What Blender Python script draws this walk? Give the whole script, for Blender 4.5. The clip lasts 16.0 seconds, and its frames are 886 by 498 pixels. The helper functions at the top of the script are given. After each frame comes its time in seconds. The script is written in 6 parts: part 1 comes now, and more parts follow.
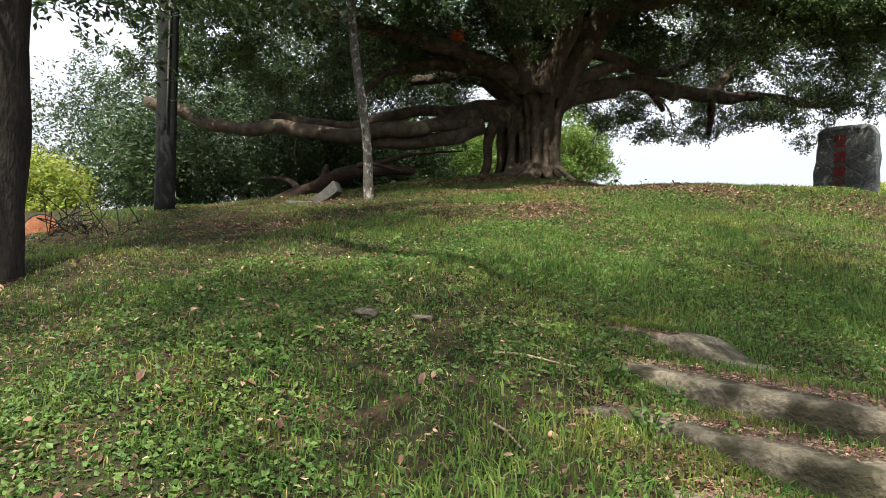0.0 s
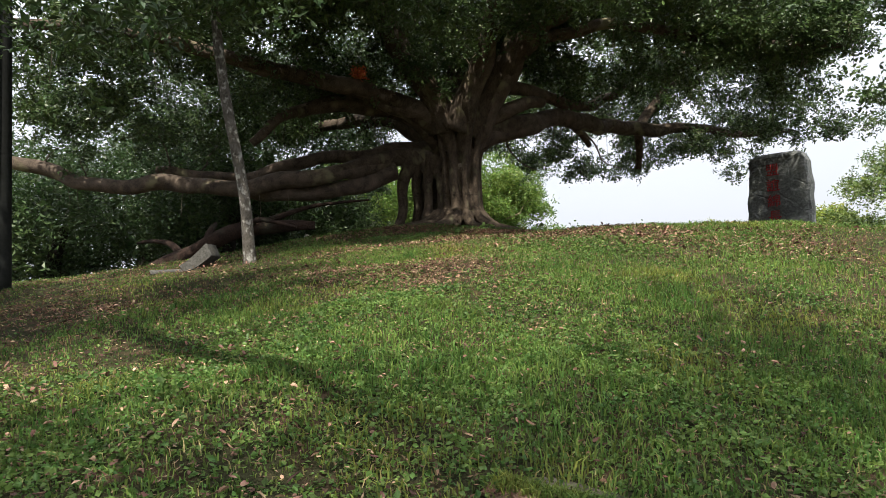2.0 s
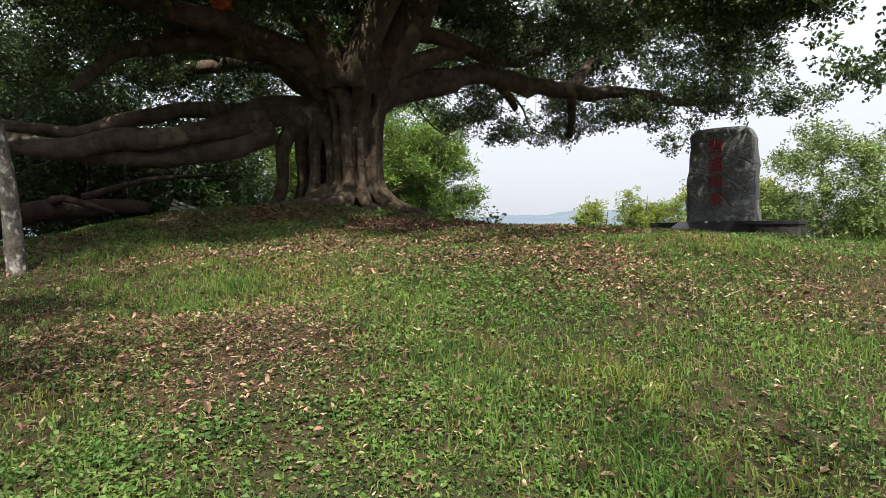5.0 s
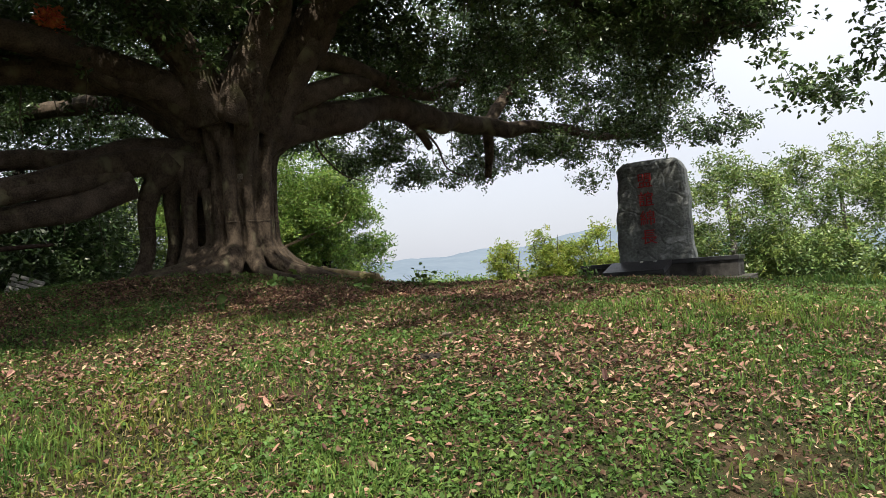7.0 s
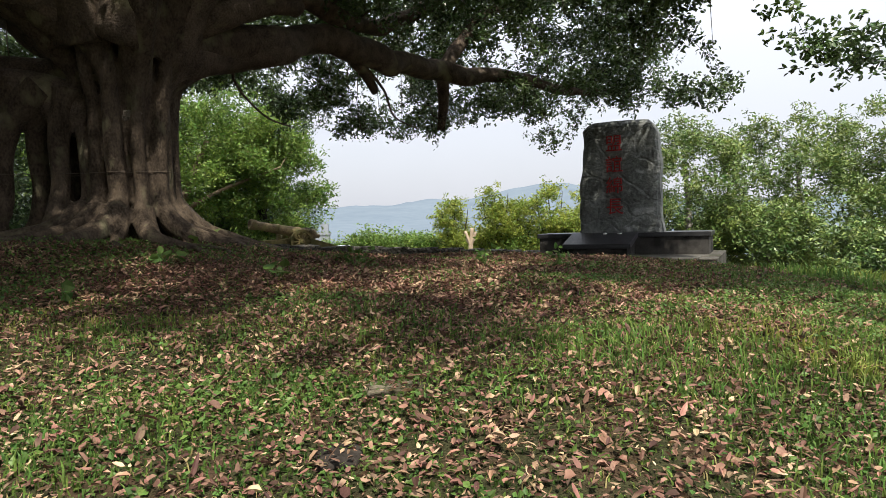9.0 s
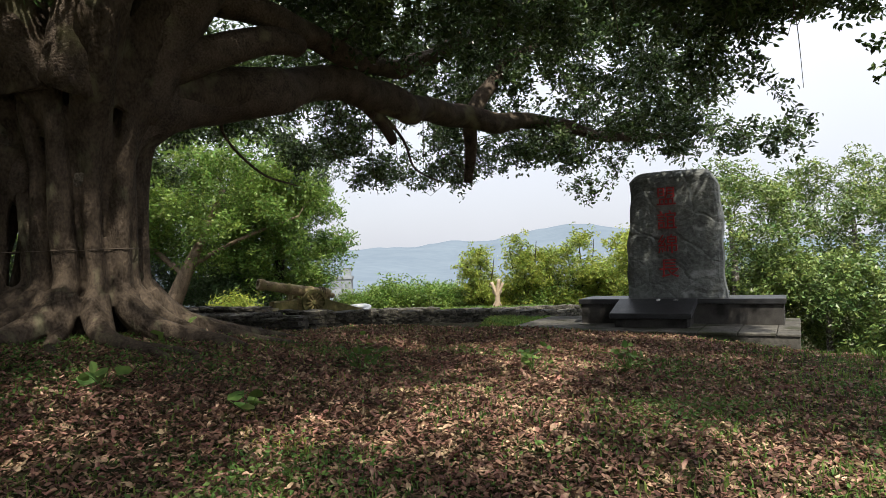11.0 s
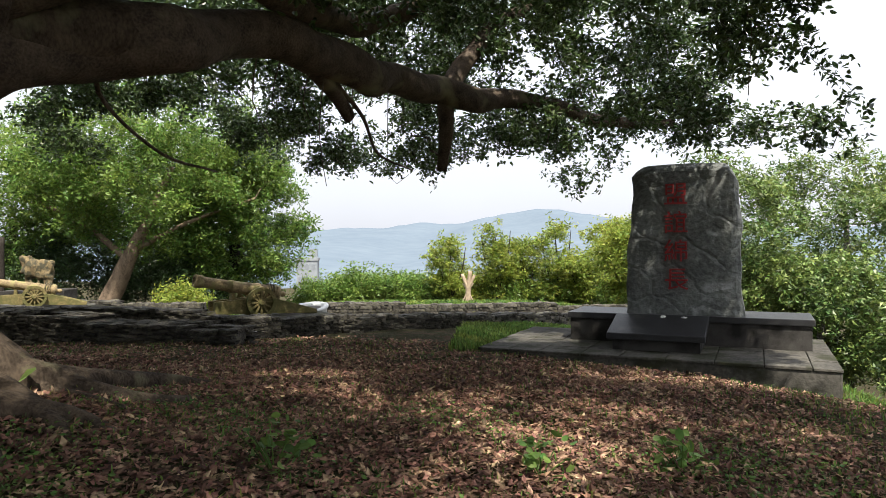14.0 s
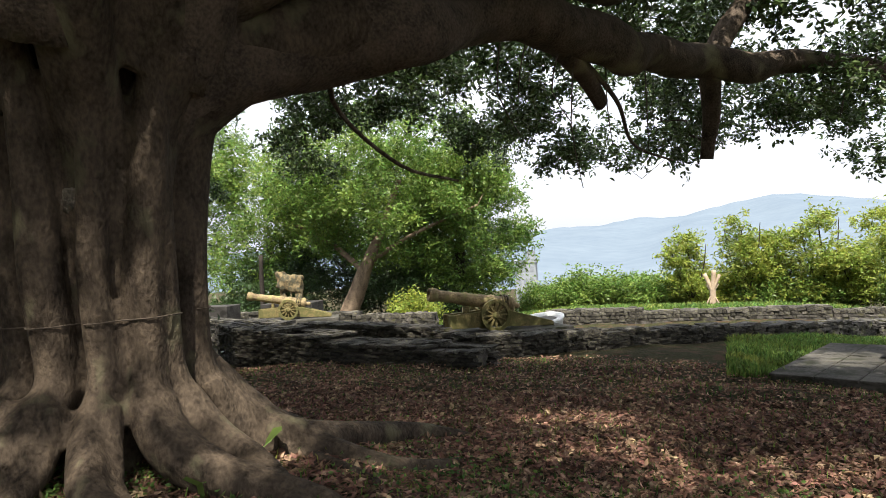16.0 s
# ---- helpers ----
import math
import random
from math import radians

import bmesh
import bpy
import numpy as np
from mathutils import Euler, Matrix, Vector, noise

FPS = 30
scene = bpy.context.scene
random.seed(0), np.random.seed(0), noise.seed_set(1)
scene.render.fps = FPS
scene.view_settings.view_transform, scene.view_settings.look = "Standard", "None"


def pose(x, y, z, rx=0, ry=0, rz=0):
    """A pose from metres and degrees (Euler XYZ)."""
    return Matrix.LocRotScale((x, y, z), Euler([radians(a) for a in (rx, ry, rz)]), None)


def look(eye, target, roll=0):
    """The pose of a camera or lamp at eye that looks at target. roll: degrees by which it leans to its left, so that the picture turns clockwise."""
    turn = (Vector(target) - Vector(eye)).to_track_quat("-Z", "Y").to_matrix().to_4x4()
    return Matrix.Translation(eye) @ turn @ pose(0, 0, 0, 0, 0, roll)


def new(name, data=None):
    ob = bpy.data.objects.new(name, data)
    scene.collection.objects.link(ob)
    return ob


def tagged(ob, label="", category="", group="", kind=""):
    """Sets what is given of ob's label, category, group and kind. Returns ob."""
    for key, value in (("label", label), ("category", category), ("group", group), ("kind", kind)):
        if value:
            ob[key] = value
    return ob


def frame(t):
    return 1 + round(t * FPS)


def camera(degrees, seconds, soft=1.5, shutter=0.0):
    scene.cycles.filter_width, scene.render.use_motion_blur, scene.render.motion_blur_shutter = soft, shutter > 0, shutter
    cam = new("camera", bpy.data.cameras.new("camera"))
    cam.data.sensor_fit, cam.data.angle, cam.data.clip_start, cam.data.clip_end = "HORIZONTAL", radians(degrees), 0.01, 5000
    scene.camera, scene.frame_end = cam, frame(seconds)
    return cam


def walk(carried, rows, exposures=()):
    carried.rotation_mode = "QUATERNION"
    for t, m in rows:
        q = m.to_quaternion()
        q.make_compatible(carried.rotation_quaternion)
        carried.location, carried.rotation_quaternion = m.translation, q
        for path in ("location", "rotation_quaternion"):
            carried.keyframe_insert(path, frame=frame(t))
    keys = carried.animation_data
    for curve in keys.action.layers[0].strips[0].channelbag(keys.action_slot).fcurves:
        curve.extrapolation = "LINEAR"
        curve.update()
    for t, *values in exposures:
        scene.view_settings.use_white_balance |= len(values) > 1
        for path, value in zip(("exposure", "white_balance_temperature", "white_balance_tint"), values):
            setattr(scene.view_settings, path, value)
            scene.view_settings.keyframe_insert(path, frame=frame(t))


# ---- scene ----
cam = camera(68.2, 16.0, soft=0.6)
PATH = [
    (0, (8.597, -1.617, 3.778), (7.596, 0.114, 3.761), 1.4),
    (0.5, (8.419, -1.159, 3.75), (7.474, 0.596, 3.912), -2.3),
    (1, (8.356, -0.743, 3.902), (7.566, 1.094, 3.965), -2.3),
    (1.5, (8.335, -0.258, 3.85), (7.549, 1.576, 3.985), -2.5),
    (2, (8.343, 0.409, 4.085), (7.49, 2.214, 4.204), -2.1),
    (2.5, (8.358, 0.824, 4.145), (7.605, 2.671, 4.288), -0.9),
    (3, (8.324, 1.295, 4.321), (7.585, 3.15, 4.435), -2.6),
    (3.5, (8.314, 1.847, 4.302), (7.617, 3.722, 4.307), -2.2),
    (3.7, (8.286, 2.113, 4.396), (7.53, 3.965, 4.375), -2.7),
    (5.8, (7.305, 4.205, 5.14), (6.771, 6.132, 5.115), -1.1),
    (6, (7.211, 4.458, 5.156), (6.738, 6.4, 5.206), -3.6),
    (6.5, (7.002, 4.926, 5.231), (6.578, 6.879, 5.32), -1.5),
    (7, (6.822, 5.525, 5.307), (6.469, 7.492, 5.386), -4.2),
    (7.5, (6.66, 6.137, 5.308), (6.374, 8.116, 5.366), -2.5),
    (8, (6.564, 6.638, 5.467), (6.338, 8.625, 5.486), -2.5),
    (8.5, (6.566, 7.07, 5.625), (6.317, 9.054, 5.604), -2.8),
    (9, (6.562, 7.366, 5.644), (6.367, 9.355, 5.561), -1.7),
    (9.2, (6.55, 7.59, 5.629), (6.337, 9.578, 5.62), -2.1),
    (11.3, (6.256, 9.359, 6.21), (5.98, 11.339, 6.255), -1.5),
    (11.5, (6.236, 9.483, 6.247), (5.965, 11.464, 6.276), -0.8),
    (12, (6.327, 9.94, 6.229), (6.055, 11.92, 6.321), -2.0),
    (12.5, (6.428, 10.356, 6.341), (6.031, 12.316, 6.396), 1.1),
    (13, (6.321, 10.691, 6.368), (5.982, 12.662, 6.418), 0.5),
    (13.5, (6.18, 11.029, 6.49), (5.94, 13.014, 6.487), 2.2),
    (14, (6.058, 11.355, 6.487), (5.89, 13.348, 6.476), -0.6),
    (14.5, (5.93, 11.726, 6.596), (5.717, 13.714, 6.581), -1.1),
    (15, (5.712, 12.081, 6.585), (5.422, 14.06, 6.553), -1.7),
    (15.5, (5.421, 12.272, 6.684), (4.823, 14.181, 6.657), -2.4),
    (16, (5.304, 12.52, 6.645), (4.507, 14.354, 6.657), -3.3),
]
walk(cam, [(t, look(eye, target, roll)) for t, eye, target, roll in PATH],
     ((0, 0.98), (2, 0.9), (6, 0.8), (7, 0.74), (9, 0.78), (11.5, 0.8), (13, 0.88), (14, 1.02), (16, 1.2)))

# ---- sky, sun, exposure ----
SUN_ELEVATION, SUN_AZIMUTH = radians(58), radians(160)   # azimuth from +y, clockwise
world = bpy.data.worlds.new("world")
scene.world = world
world.use_nodes = True
wt = world.node_tree
wbg = wt.nodes["Background"]
sky = wt.nodes.new("ShaderNodeTexSky")
sky.sky_type, sky.sun_disc = "NISHITA", False
sky.sun_elevation, sky.sun_rotation = SUN_ELEVATION, SUN_AZIMUTH
sky.dust_density, sky.air_density, sky.ozone_density = 4.0, 1.2, 1.0
veil = wt.nodes.new("ShaderNodeMix")
veil.data_type = "RGBA"
cloud = wt.nodes.new("ShaderNodeTexNoise")
cloud.inputs["Scale"].default_value, cloud.inputs["Detail"].default_value = 2.2, 5.0
cloud_map = wt.nodes.new("ShaderNodeMapRange")
for key, value in (("From Min", 0.35), ("From Max", 0.7), ("To Min", 0.8), ("To Max", 0.95)):
    cloud_map.inputs[key].default_value = value
wco = wt.nodes.new("ShaderNodeTexCoord")
wt.links.new(wco.outputs["Generated"], cloud.inputs["Vector"])
wt.links.new(cloud.outputs["Fac"], cloud_map.inputs["Value"])
wt.links.new(cloud_map.outputs["Result"], veil.inputs["Factor"])
wt.links.new(sky.outputs["Color"], veil.inputs["A"])
# overcast veil: dimmer at the horizon than overhead
up = wt.nodes.new("ShaderNodeSeparateXYZ")
wt.links.new(wco.outputs["Generated"], up.inputs["Vector"])
grow = wt.nodes.new("ShaderNodeMapRange")
for key, value in (("From Min", 0.0), ("From Max", 1.0), ("To Min", 0.6), ("To Max", 1.35)):
    grow.inputs[key].default_value = value
wt.links.new(up.outputs["Z"], grow.inputs["Value"])
shade = wt.nodes.new("ShaderNodeVectorMath")
shade.operation = "SCALE"
shade.inputs["Vector"].default_value = (7.9, 8.15, 8.95)
wt.links.new(grow.outputs["Result"], shade.inputs["Scale"])
wt.links.new(shade.outputs["Vector"], veil.inputs["B"])
wt.links.new(veil.outputs["Result"], wbg.inputs["Color"])
wbg.inputs["Strength"].default_value = 0.1
sun_data = bpy.data.lights.new("sun", "SUN")
sun_data.energy, sun_data.angle, sun_data.color = 4.6, radians(0.8), (1.0, 0.94, 0.82)
sun = new("sun", sun_data)
sun_dir = Vector((math.sin(SUN_AZIMUTH) * math.cos(SUN_ELEVATION), math.cos(SUN_AZIMUTH) * math.cos(SUN_ELEVATION), math.sin(SUN_ELEVATION)))
sun.matrix_world = look(sun_dir * 50, (0, 0, 0))

# ---- materials ----
def material(name, dark, light, scale=3.0, fine=30.0, rough=0.8, bump=0.3, third=None, third_at=0.6, third_scale=1.2,
             stretch=(1, 1, 1), island=0.0, hue=0.0, through_light=0.0, metal=0.0, cracks=0.0, spec=0.4):
    """Two-scale noise between two colours, a third colour in patches, fine relief, variation by loose piece."""
    m = bpy.data.materials.new(name)
    m.use_nodes = True
    t = m.node_tree
    nodes, link = t.nodes, t.links.new
    bsdf, out = nodes["Principled BSDF"], nodes["Material Output"]
    co = nodes.new("ShaderNodeTexCoord")
    mp = nodes.new("ShaderNodeMapping")
    mp.inputs["Scale"].default_value = stretch
    link(co.outputs["Object"], mp.inputs["Vector"])
    def noise_node(s, detail=4.0):
        n = nodes.new("ShaderNodeTexNoise")
        n.inputs["Scale"].default_value, n.inputs["Detail"].default_value = s, detail
        link(mp.outputs["Vector"], n.inputs["Vector"])
        return n
    n1, n2 = noise_node(scale), noise_node(fine, 6.0)
    add = nodes.new("ShaderNodeMath")
    add.operation = "ADD"
    link(n1.outputs["Fac"], add.inputs[0]); link(n2.outputs["Fac"], add.inputs[1])
    ramp = nodes.new("ShaderNodeMapRange")
    ramp.inputs["From Min"].default_value, ramp.inputs["From Max"].default_value = 0.72, 1.28
    link(add.outputs[0], ramp.inputs["Value"])
    mix = nodes.new("ShaderNodeMix")
    mix.data_type = "RGBA"
    mix.inputs["A"].default_value, mix.inputs["B"].default_value = (*dark, 1), (*light, 1)
    link(ramp.outputs["Result"], mix.inputs["Factor"])
    colour = mix.outputs["Result"]
    if third:
        n3 = noise_node(third_scale, 5.0)
        r3 = nodes.new("ShaderNodeMapRange")
        r3.inputs["From Min"].default_value, r3.inputs["From Max"].default_value = third_at - 0.06, third_at + 0.06
        link(n3.outputs["Fac"], r3.inputs["Value"])
        mix3 = nodes.new("ShaderNodeMix")
        mix3.data_type = "RGBA"
        mix3.inputs["B"].default_value = (*third, 1)
        link(r3.outputs["Result"], mix3.inputs["Factor"]); link(colour, mix3.inputs["A"])
        colour = mix3.outputs["Result"]
    if island or hue:
        geo = nodes.new("ShaderNodeNewGeometry")
        info = nodes.new("ShaderNodeObjectInfo")
        both = nodes.new("ShaderNodeMath")
        both.operation = "ADD"
        link(geo.outputs["Random Per Island"], both.inputs[0]); link(info.outputs["Random"], both.inputs[1])
        one = nodes.new("ShaderNodeMath")
        one.operation = "FRACT"
        link(both.outputs[0], one.inputs[0])
        hsv = nodes.new("ShaderNodeHueSaturation")
        val = nodes.new("ShaderNodeMapRange")
        val.inputs["To Min"].default_value, val.inputs["To Max"].default_value = 1 - island, 1 + island
        link(one.outputs[0], val.inputs["Value"]); link(val.outputs["Result"], hsv.inputs["Value"])
        if hue:
            sh = nodes.new("ShaderNodeMath")
            sh.operation = "MULTIPLY"
            sh.inputs[1].default_value = 7.31
            fr = nodes.new("ShaderNodeMath")
            fr.operation = "FRACT"
            hr = nodes.new("ShaderNodeMapRange")
            hr.inputs["To Min"].default_value, hr.inputs["To Max"].default_value = 0.5 - hue, 0.5 + hue
            link(one.outputs[0], sh.inputs[0]); link(sh.outputs[0], fr.inputs[0]); link(fr.outputs[0], hr.inputs["Value"])
            link(hr.outputs["Result"], hsv.inputs["Hue"])
        link(colour, hsv.inputs["Color"])
        colour = hsv.outputs["Color"]
    link(colour, bsdf.inputs["Base Color"])
    bsdf.inputs["Roughness"].default_value, bsdf.inputs["Metallic"].default_value = rough, metal
    bsdf.inputs["Specular IOR Level"].default_value = spec
    if bump:
        height = add.outputs[0]
        if cracks:
            vor = nodes.new("ShaderNodeTexVoronoi")
            vor.feature = "DISTANCE_TO_EDGE"
            vor.inputs["Scale"].default_value = cracks
            wob = nodes.new("ShaderNodeMix")
            wob.data_type = "RGBA"
            wob.inputs["Factor"].default_value = 0.25
            link(mp.outputs["Vector"], wob.inputs["A"]); link(n1.outputs["Color"], wob.inputs["B"])
            link(wob.outputs["Result"], vor.inputs["Vector"])
            mn = nodes.new("ShaderNodeMath")
            mn.operation = "MINIMUM"
            mn.inputs[1].default_value = 0.08
            link(vor.outputs["Distance"], mn.inputs[0])
            mu = nodes.new("ShaderNodeMath")
            mu.operation = "MULTIPLY_ADD"
            mu.inputs[1].default_value = 9.0
            link(mn.outputs[0], mu.inputs[0]); link(height, mu.inputs[2])
            height = mu.outputs[0]
        b = nodes.new("ShaderNodeBump")
        b.inputs["Strength"].default_value, b.inputs["Distance"].default_value = bump, 0.02
        link(height, b.inputs["Height"]); link(b.outputs["Normal"], bsdf.inputs["Normal"])
    if through_light:
        tr = nodes.new("ShaderNodeBsdfTranslucent")
        link(colour, tr.inputs["Color"])
        ms = nodes.new("ShaderNodeMixShader")
        ms.inputs["Fac"].default_value = through_light
        link(bsdf.outputs["BSDF"], ms.inputs[1]); link(tr.outputs["BSDF"], ms.inputs[2])
        link(ms.outputs["Shader"], out.inputs["Surface"])
    return m


M_SOIL = material("soil_and_turf", (0.016, 0.018, 0.009), (0.066, 0.065, 0.032), 22, 120, 0.95, 1.0, third=(0.075, 0.05, 0.032), third_at=0.56, third_scale=5, spec=0.05)
# third colour: yellow-olive patches, also standing in for sunlit turf
M_GRASS = material("grass_blades", (0.055, 0.124, 0.025), (0.17, 0.252, 0.055), 0.9, 6, 0.6, 0, third=(0.2, 0.23, 0.05), third_at=0.6, third_scale=0.8, island=0.5, hue=0.028, through_light=0.4, spec=0.25)
M_DRYGRASS = material("dry_grass", (0.25, 0.2, 0.08), (0.4, 0.33, 0.15), 0.9, 6, 0.7, 0, island=0.3, hue=0.015, through_light=0.3, spec=0.2)
M_WEED = material("weed_leaves", (0.056, 0.122, 0.027), (0.145, 0.225, 0.052), 2, 9, 0.5, 0, island=0.4, hue=0.02, through_light=0.35, spec=0.3)
M_LITTER = material("fallen_leaves", (0.08, 0.041, 0.03), (0.255, 0.142, 0.098), 1.3, 14, 0.7, 0, third=(0.4, 0.28, 0.18), third_at=0.58, third_scale=9, island=0.65, hue=0.022, through_light=0.1, spec=0.25)
M_BARK = material("banyan_bark", (0.023, 0.0165, 0.0115), (0.1, 0.075, 0.053), 6, 42, 0.85, 0.8, third=(0.115, 0.105, 0.064), third_at=0.64, third_scale=4.2, stretch=(1, 1, 0.62), spec=0.2)
M_LIMB = material("limb_bark", (0.036, 0.027, 0.021), (0.135, 0.103, 0.078), 5, 45, 0.85, 1.0, third=(0.19, 0.17, 0.1), third_at=0.64, third_scale=1.8, spec=0.2)
M_SCAR = material("flaking_scar", (0.1, 0.085, 0.065), (0.24, 0.21, 0.17), 14, 60, 0.9, 0.9, third=(0.05, 0.042, 0.034), third_at=0.6, third_scale=11, spec=0.15)
M_TWIG = material("twig_bark", (0.05, 0.04, 0.03), (0.12, 0.095, 0.075), 6, 30, 0.85, 0.3, spec=0.2)
M_DARKBARK = material("dark_bark", (0.016, 0.013, 0.011), (0.045, 0.038, 0.032), 5, 30, 0.9, 0.9, stretch=(1, 1, 0.4), spec=0.15)
M_DEADWOOD = material("dark_dead_wood", (0.012, 0.008, 0.0065), (0.045, 0.028, 0.021), 5, 34, 0.9, 0.9, third=(0.04, 0.035, 0.025), third_at=0.6, third_scale=3, spec=0.12)
M_PALEBARK = material("mottled_pale_bark", (0.045, 0.038, 0.03), (0.14, 0.128, 0.112), 9, 40, 0.85, 0.6, third=(0.34, 0.33, 0.3), third_at=0.6, third_scale=14, stretch=(1, 1, 0.7), spec=0.2)
M_CUTWOOD = material("cut_wood", (0.3, 0.1, 0.045), (0.5, 0.22, 0.11), 5, 40, 0.8, 0.3)
M_PALECUT = material("old_cut_wood", (0.24, 0.18, 0.12), (0.4, 0.31, 0.22), 5, 40, 0.8, 0.3)
M_LEAF = material("banyan_leaves", (0.034, 0.066, 0.022), (0.095, 0.145, 0.042), 0.7, 3, 0.36, 0, island=0.55, hue=0.02, through_light=0.26, spec=0.5)
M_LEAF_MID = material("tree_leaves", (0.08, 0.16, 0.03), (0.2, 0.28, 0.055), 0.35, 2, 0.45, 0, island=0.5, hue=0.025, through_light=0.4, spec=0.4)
# darker copy of the tree leaf colour, with shade put into it
M_LEAF_DARK = material("tree_leaves_shade_in_colour", (0.03, 0.062, 0.022), (0.072, 0.115, 0.036), 0.3, 2, 0.4, 0, island=0.5, hue=0.02, through_light=0.35, spec=0.5)
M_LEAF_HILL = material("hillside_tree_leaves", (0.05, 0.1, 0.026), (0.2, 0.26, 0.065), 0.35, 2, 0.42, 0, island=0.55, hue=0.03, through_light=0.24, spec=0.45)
M_LEAF_BRIGHT = material("shrub_leaves", (0.17, 0.23, 0.04), (0.33, 0.37, 0.07), 0.4, 2, 0.5, 0, island=0.5, hue=0.03, through_light=0.5, spec=0.3)
M_STELE = material("weathered_stele_stone", (0.062, 0.066, 0.062), (0.165, 0.175, 0.165), 2.2, 16, 0.7, 1.0, third=(0.27, 0.28, 0.275), third_at=0.65, third_scale=3.2, cracks=2.2, spec=0.35)
M_RED = material("worn_red_paint", (0.16, 0.016, 0.018), (0.34, 0.03, 0.03), 6, 40, 0.65, 0.3, spec=0.3)
M_GRANITE = material("dark_polished_granite", (0.012, 0.012, 0.013), (0.032, 0.032, 0.034), 4, 70, 0.42, 0.15, third=(0.06, 0.056, 0.05), third_at=0.66, third_scale=2.5, spec=0.4)
M_PEDESTAL = material("dark_speckled_granite", (0.02, 0.0185, 0.017), (0.075, 0.07, 0.064), 3, 110, 0.8, 0.6, third=(0.016, 0.0145, 0.013), third_at=0.58, third_scale=2, spec=0.2)
M_CONCRETE = material("stained_concrete", (0.042, 0.04, 0.035), (0.115, 0.107, 0.093), 1.6, 22, 0.9, 0.5, third=(0.036, 0.037, 0.023), third_at=0.55, third_scale=2.4, spec=0.15)
M_STEP = material("worn_step_stone", (0.07, 0.06, 0.043), (0.26, 0.222, 0.162), 3.5, 34, 0.9, 1.0, third=(0.05, 0.046, 0.028), third_at=0.52, third_scale=4, spec=0.1)
M_SLATE = material("dry_stone_slate", (0.022, 0.02, 0.018), (0.12, 0.11, 0.095), 5, 30, 0.88, 0.9, third=(0.1, 0.096, 0.05), third_at=0.6, third_scale=5, island=0.55, hue=0.01, spec=0.2)
M_CANNON = material("mossy_ochre_concrete", (0.1, 0.082, 0.034), (0.27, 0.215, 0.095), 3.5, 28, 0.85, 0.6, third=(0.1, 0.095, 0.035), third_at=0.49, third_scale=3.5, spec=0.2)
M_BARREL = material("weathered_ochre_barrel", (0.1, 0.075, 0.042), (0.31, 0.235, 0.125), 3.5, 28, 0.8, 0.6, third=(0.24, 0.215, 0.09), third_at=0.58, third_scale=5, spec=0.25)
M_BLACK = material("bore_shade_black", (0.01, 0.01, 0.01), (0.02, 0.02, 0.02), 4, 20, 0.9, 0.2)
M_WHITE = material("white_plaster", (0.55, 0.55, 0.53), (0.75, 0.75, 0.72), 3, 20, 0.7, 0.2)
# near-black: the shade on the utility pole is put into this colour
M_POLE = material("green_pole_darkened_for_shade", (0.011, 0.012, 0.011), (0.022, 0.024, 0.022), 2, 18, 0.8, 0.3, spec=0.15)
M_BENCH = material("grey_bench_stone", (0.05, 0.048, 0.042), (0.125, 0.12, 0.108), 3, 30, 0.85, 0.6, third=(0.16, 0.145, 0.11), third_at=0.6)
M_FLOWER = material("orange_flower_spray", (0.6, 0.13, 0.05), (0.8, 0.26, 0.11), 6, 20, 0.6, 0, island=0.3, hue=0.02, through_light=0.3)
# pale blue-grey base colour holds the haze of distance
M_MOUNTAIN = material("mountain_with_painted_haze", (0.115, 0.145, 0.18), (0.14, 0.172, 0.205), 0.004, 0.03, 1.0, 0, spec=0.0)
M_BUILDING = material("pale_building_wall", (0.2, 0.22, 0.24), (0.26, 0.28, 0.3), 0.3, 2, 0.9, 0)
M_WINDOW = material("dark_window", (0.16, 0.18, 0.2), (0.22, 0.24, 0.26), 1, 5, 0.3, 0)
M_PANEL = material("pale_slatted_panel", (0.3, 0.29, 0.27), (0.45, 0.44, 0.41), 3, 30, 0.7, 0.2)
M_TANBARK = material("tan_bark", (0.09, 0.065, 0.045), (0.27, 0.2, 0.14), 5, 40, 0.9, 0.9, stretch=(1, 1, 0.5), spec=0.15)
M_STRAW = material("straw_coloured_stone", (0.07, 0.05, 0.025), (0.24, 0.18, 0.09), 5, 30, 0.85, 0.7, third=(0.05, 0.045, 0.025), third_at=0.5, third_scale=6)


# ---- building helpers ----
def mesh_np(name, verts, faces, mat, smooth=False):
    """A mesh from arrays of corner places and of equal-sided faces (or a list of such face arrays)."""
    me = bpy.data.meshes.new(name)
    groups = [np.asarray(f, np.int64) for f in (faces if isinstance(faces, list) else [faces]) if len(f)]
    verts = np.asarray(verts, np.float32)
    loops = np.concatenate([g.ravel() for g in groups])
    sizes = np.concatenate([np.full(len(g), g.shape[1]) for g in groups])
    me.vertices.add(len(verts)); me.vertices.foreach_set("co", verts.ravel())
    me.loops.add(len(loops)); me.loops.foreach_set("vertex_index", loops.astype(np.int32))
    me.polygons.add(len(sizes))
    me.polygons.foreach_set("loop_start", np.concatenate([[0], np.cumsum(sizes)[:-1]]).astype(np.int32))
    me.polygons.foreach_set("use_smooth", np.full(len(sizes), smooth))
    me.update(calc_edges=True)
    me.validate()
    me.materials.append(mat)
    return me


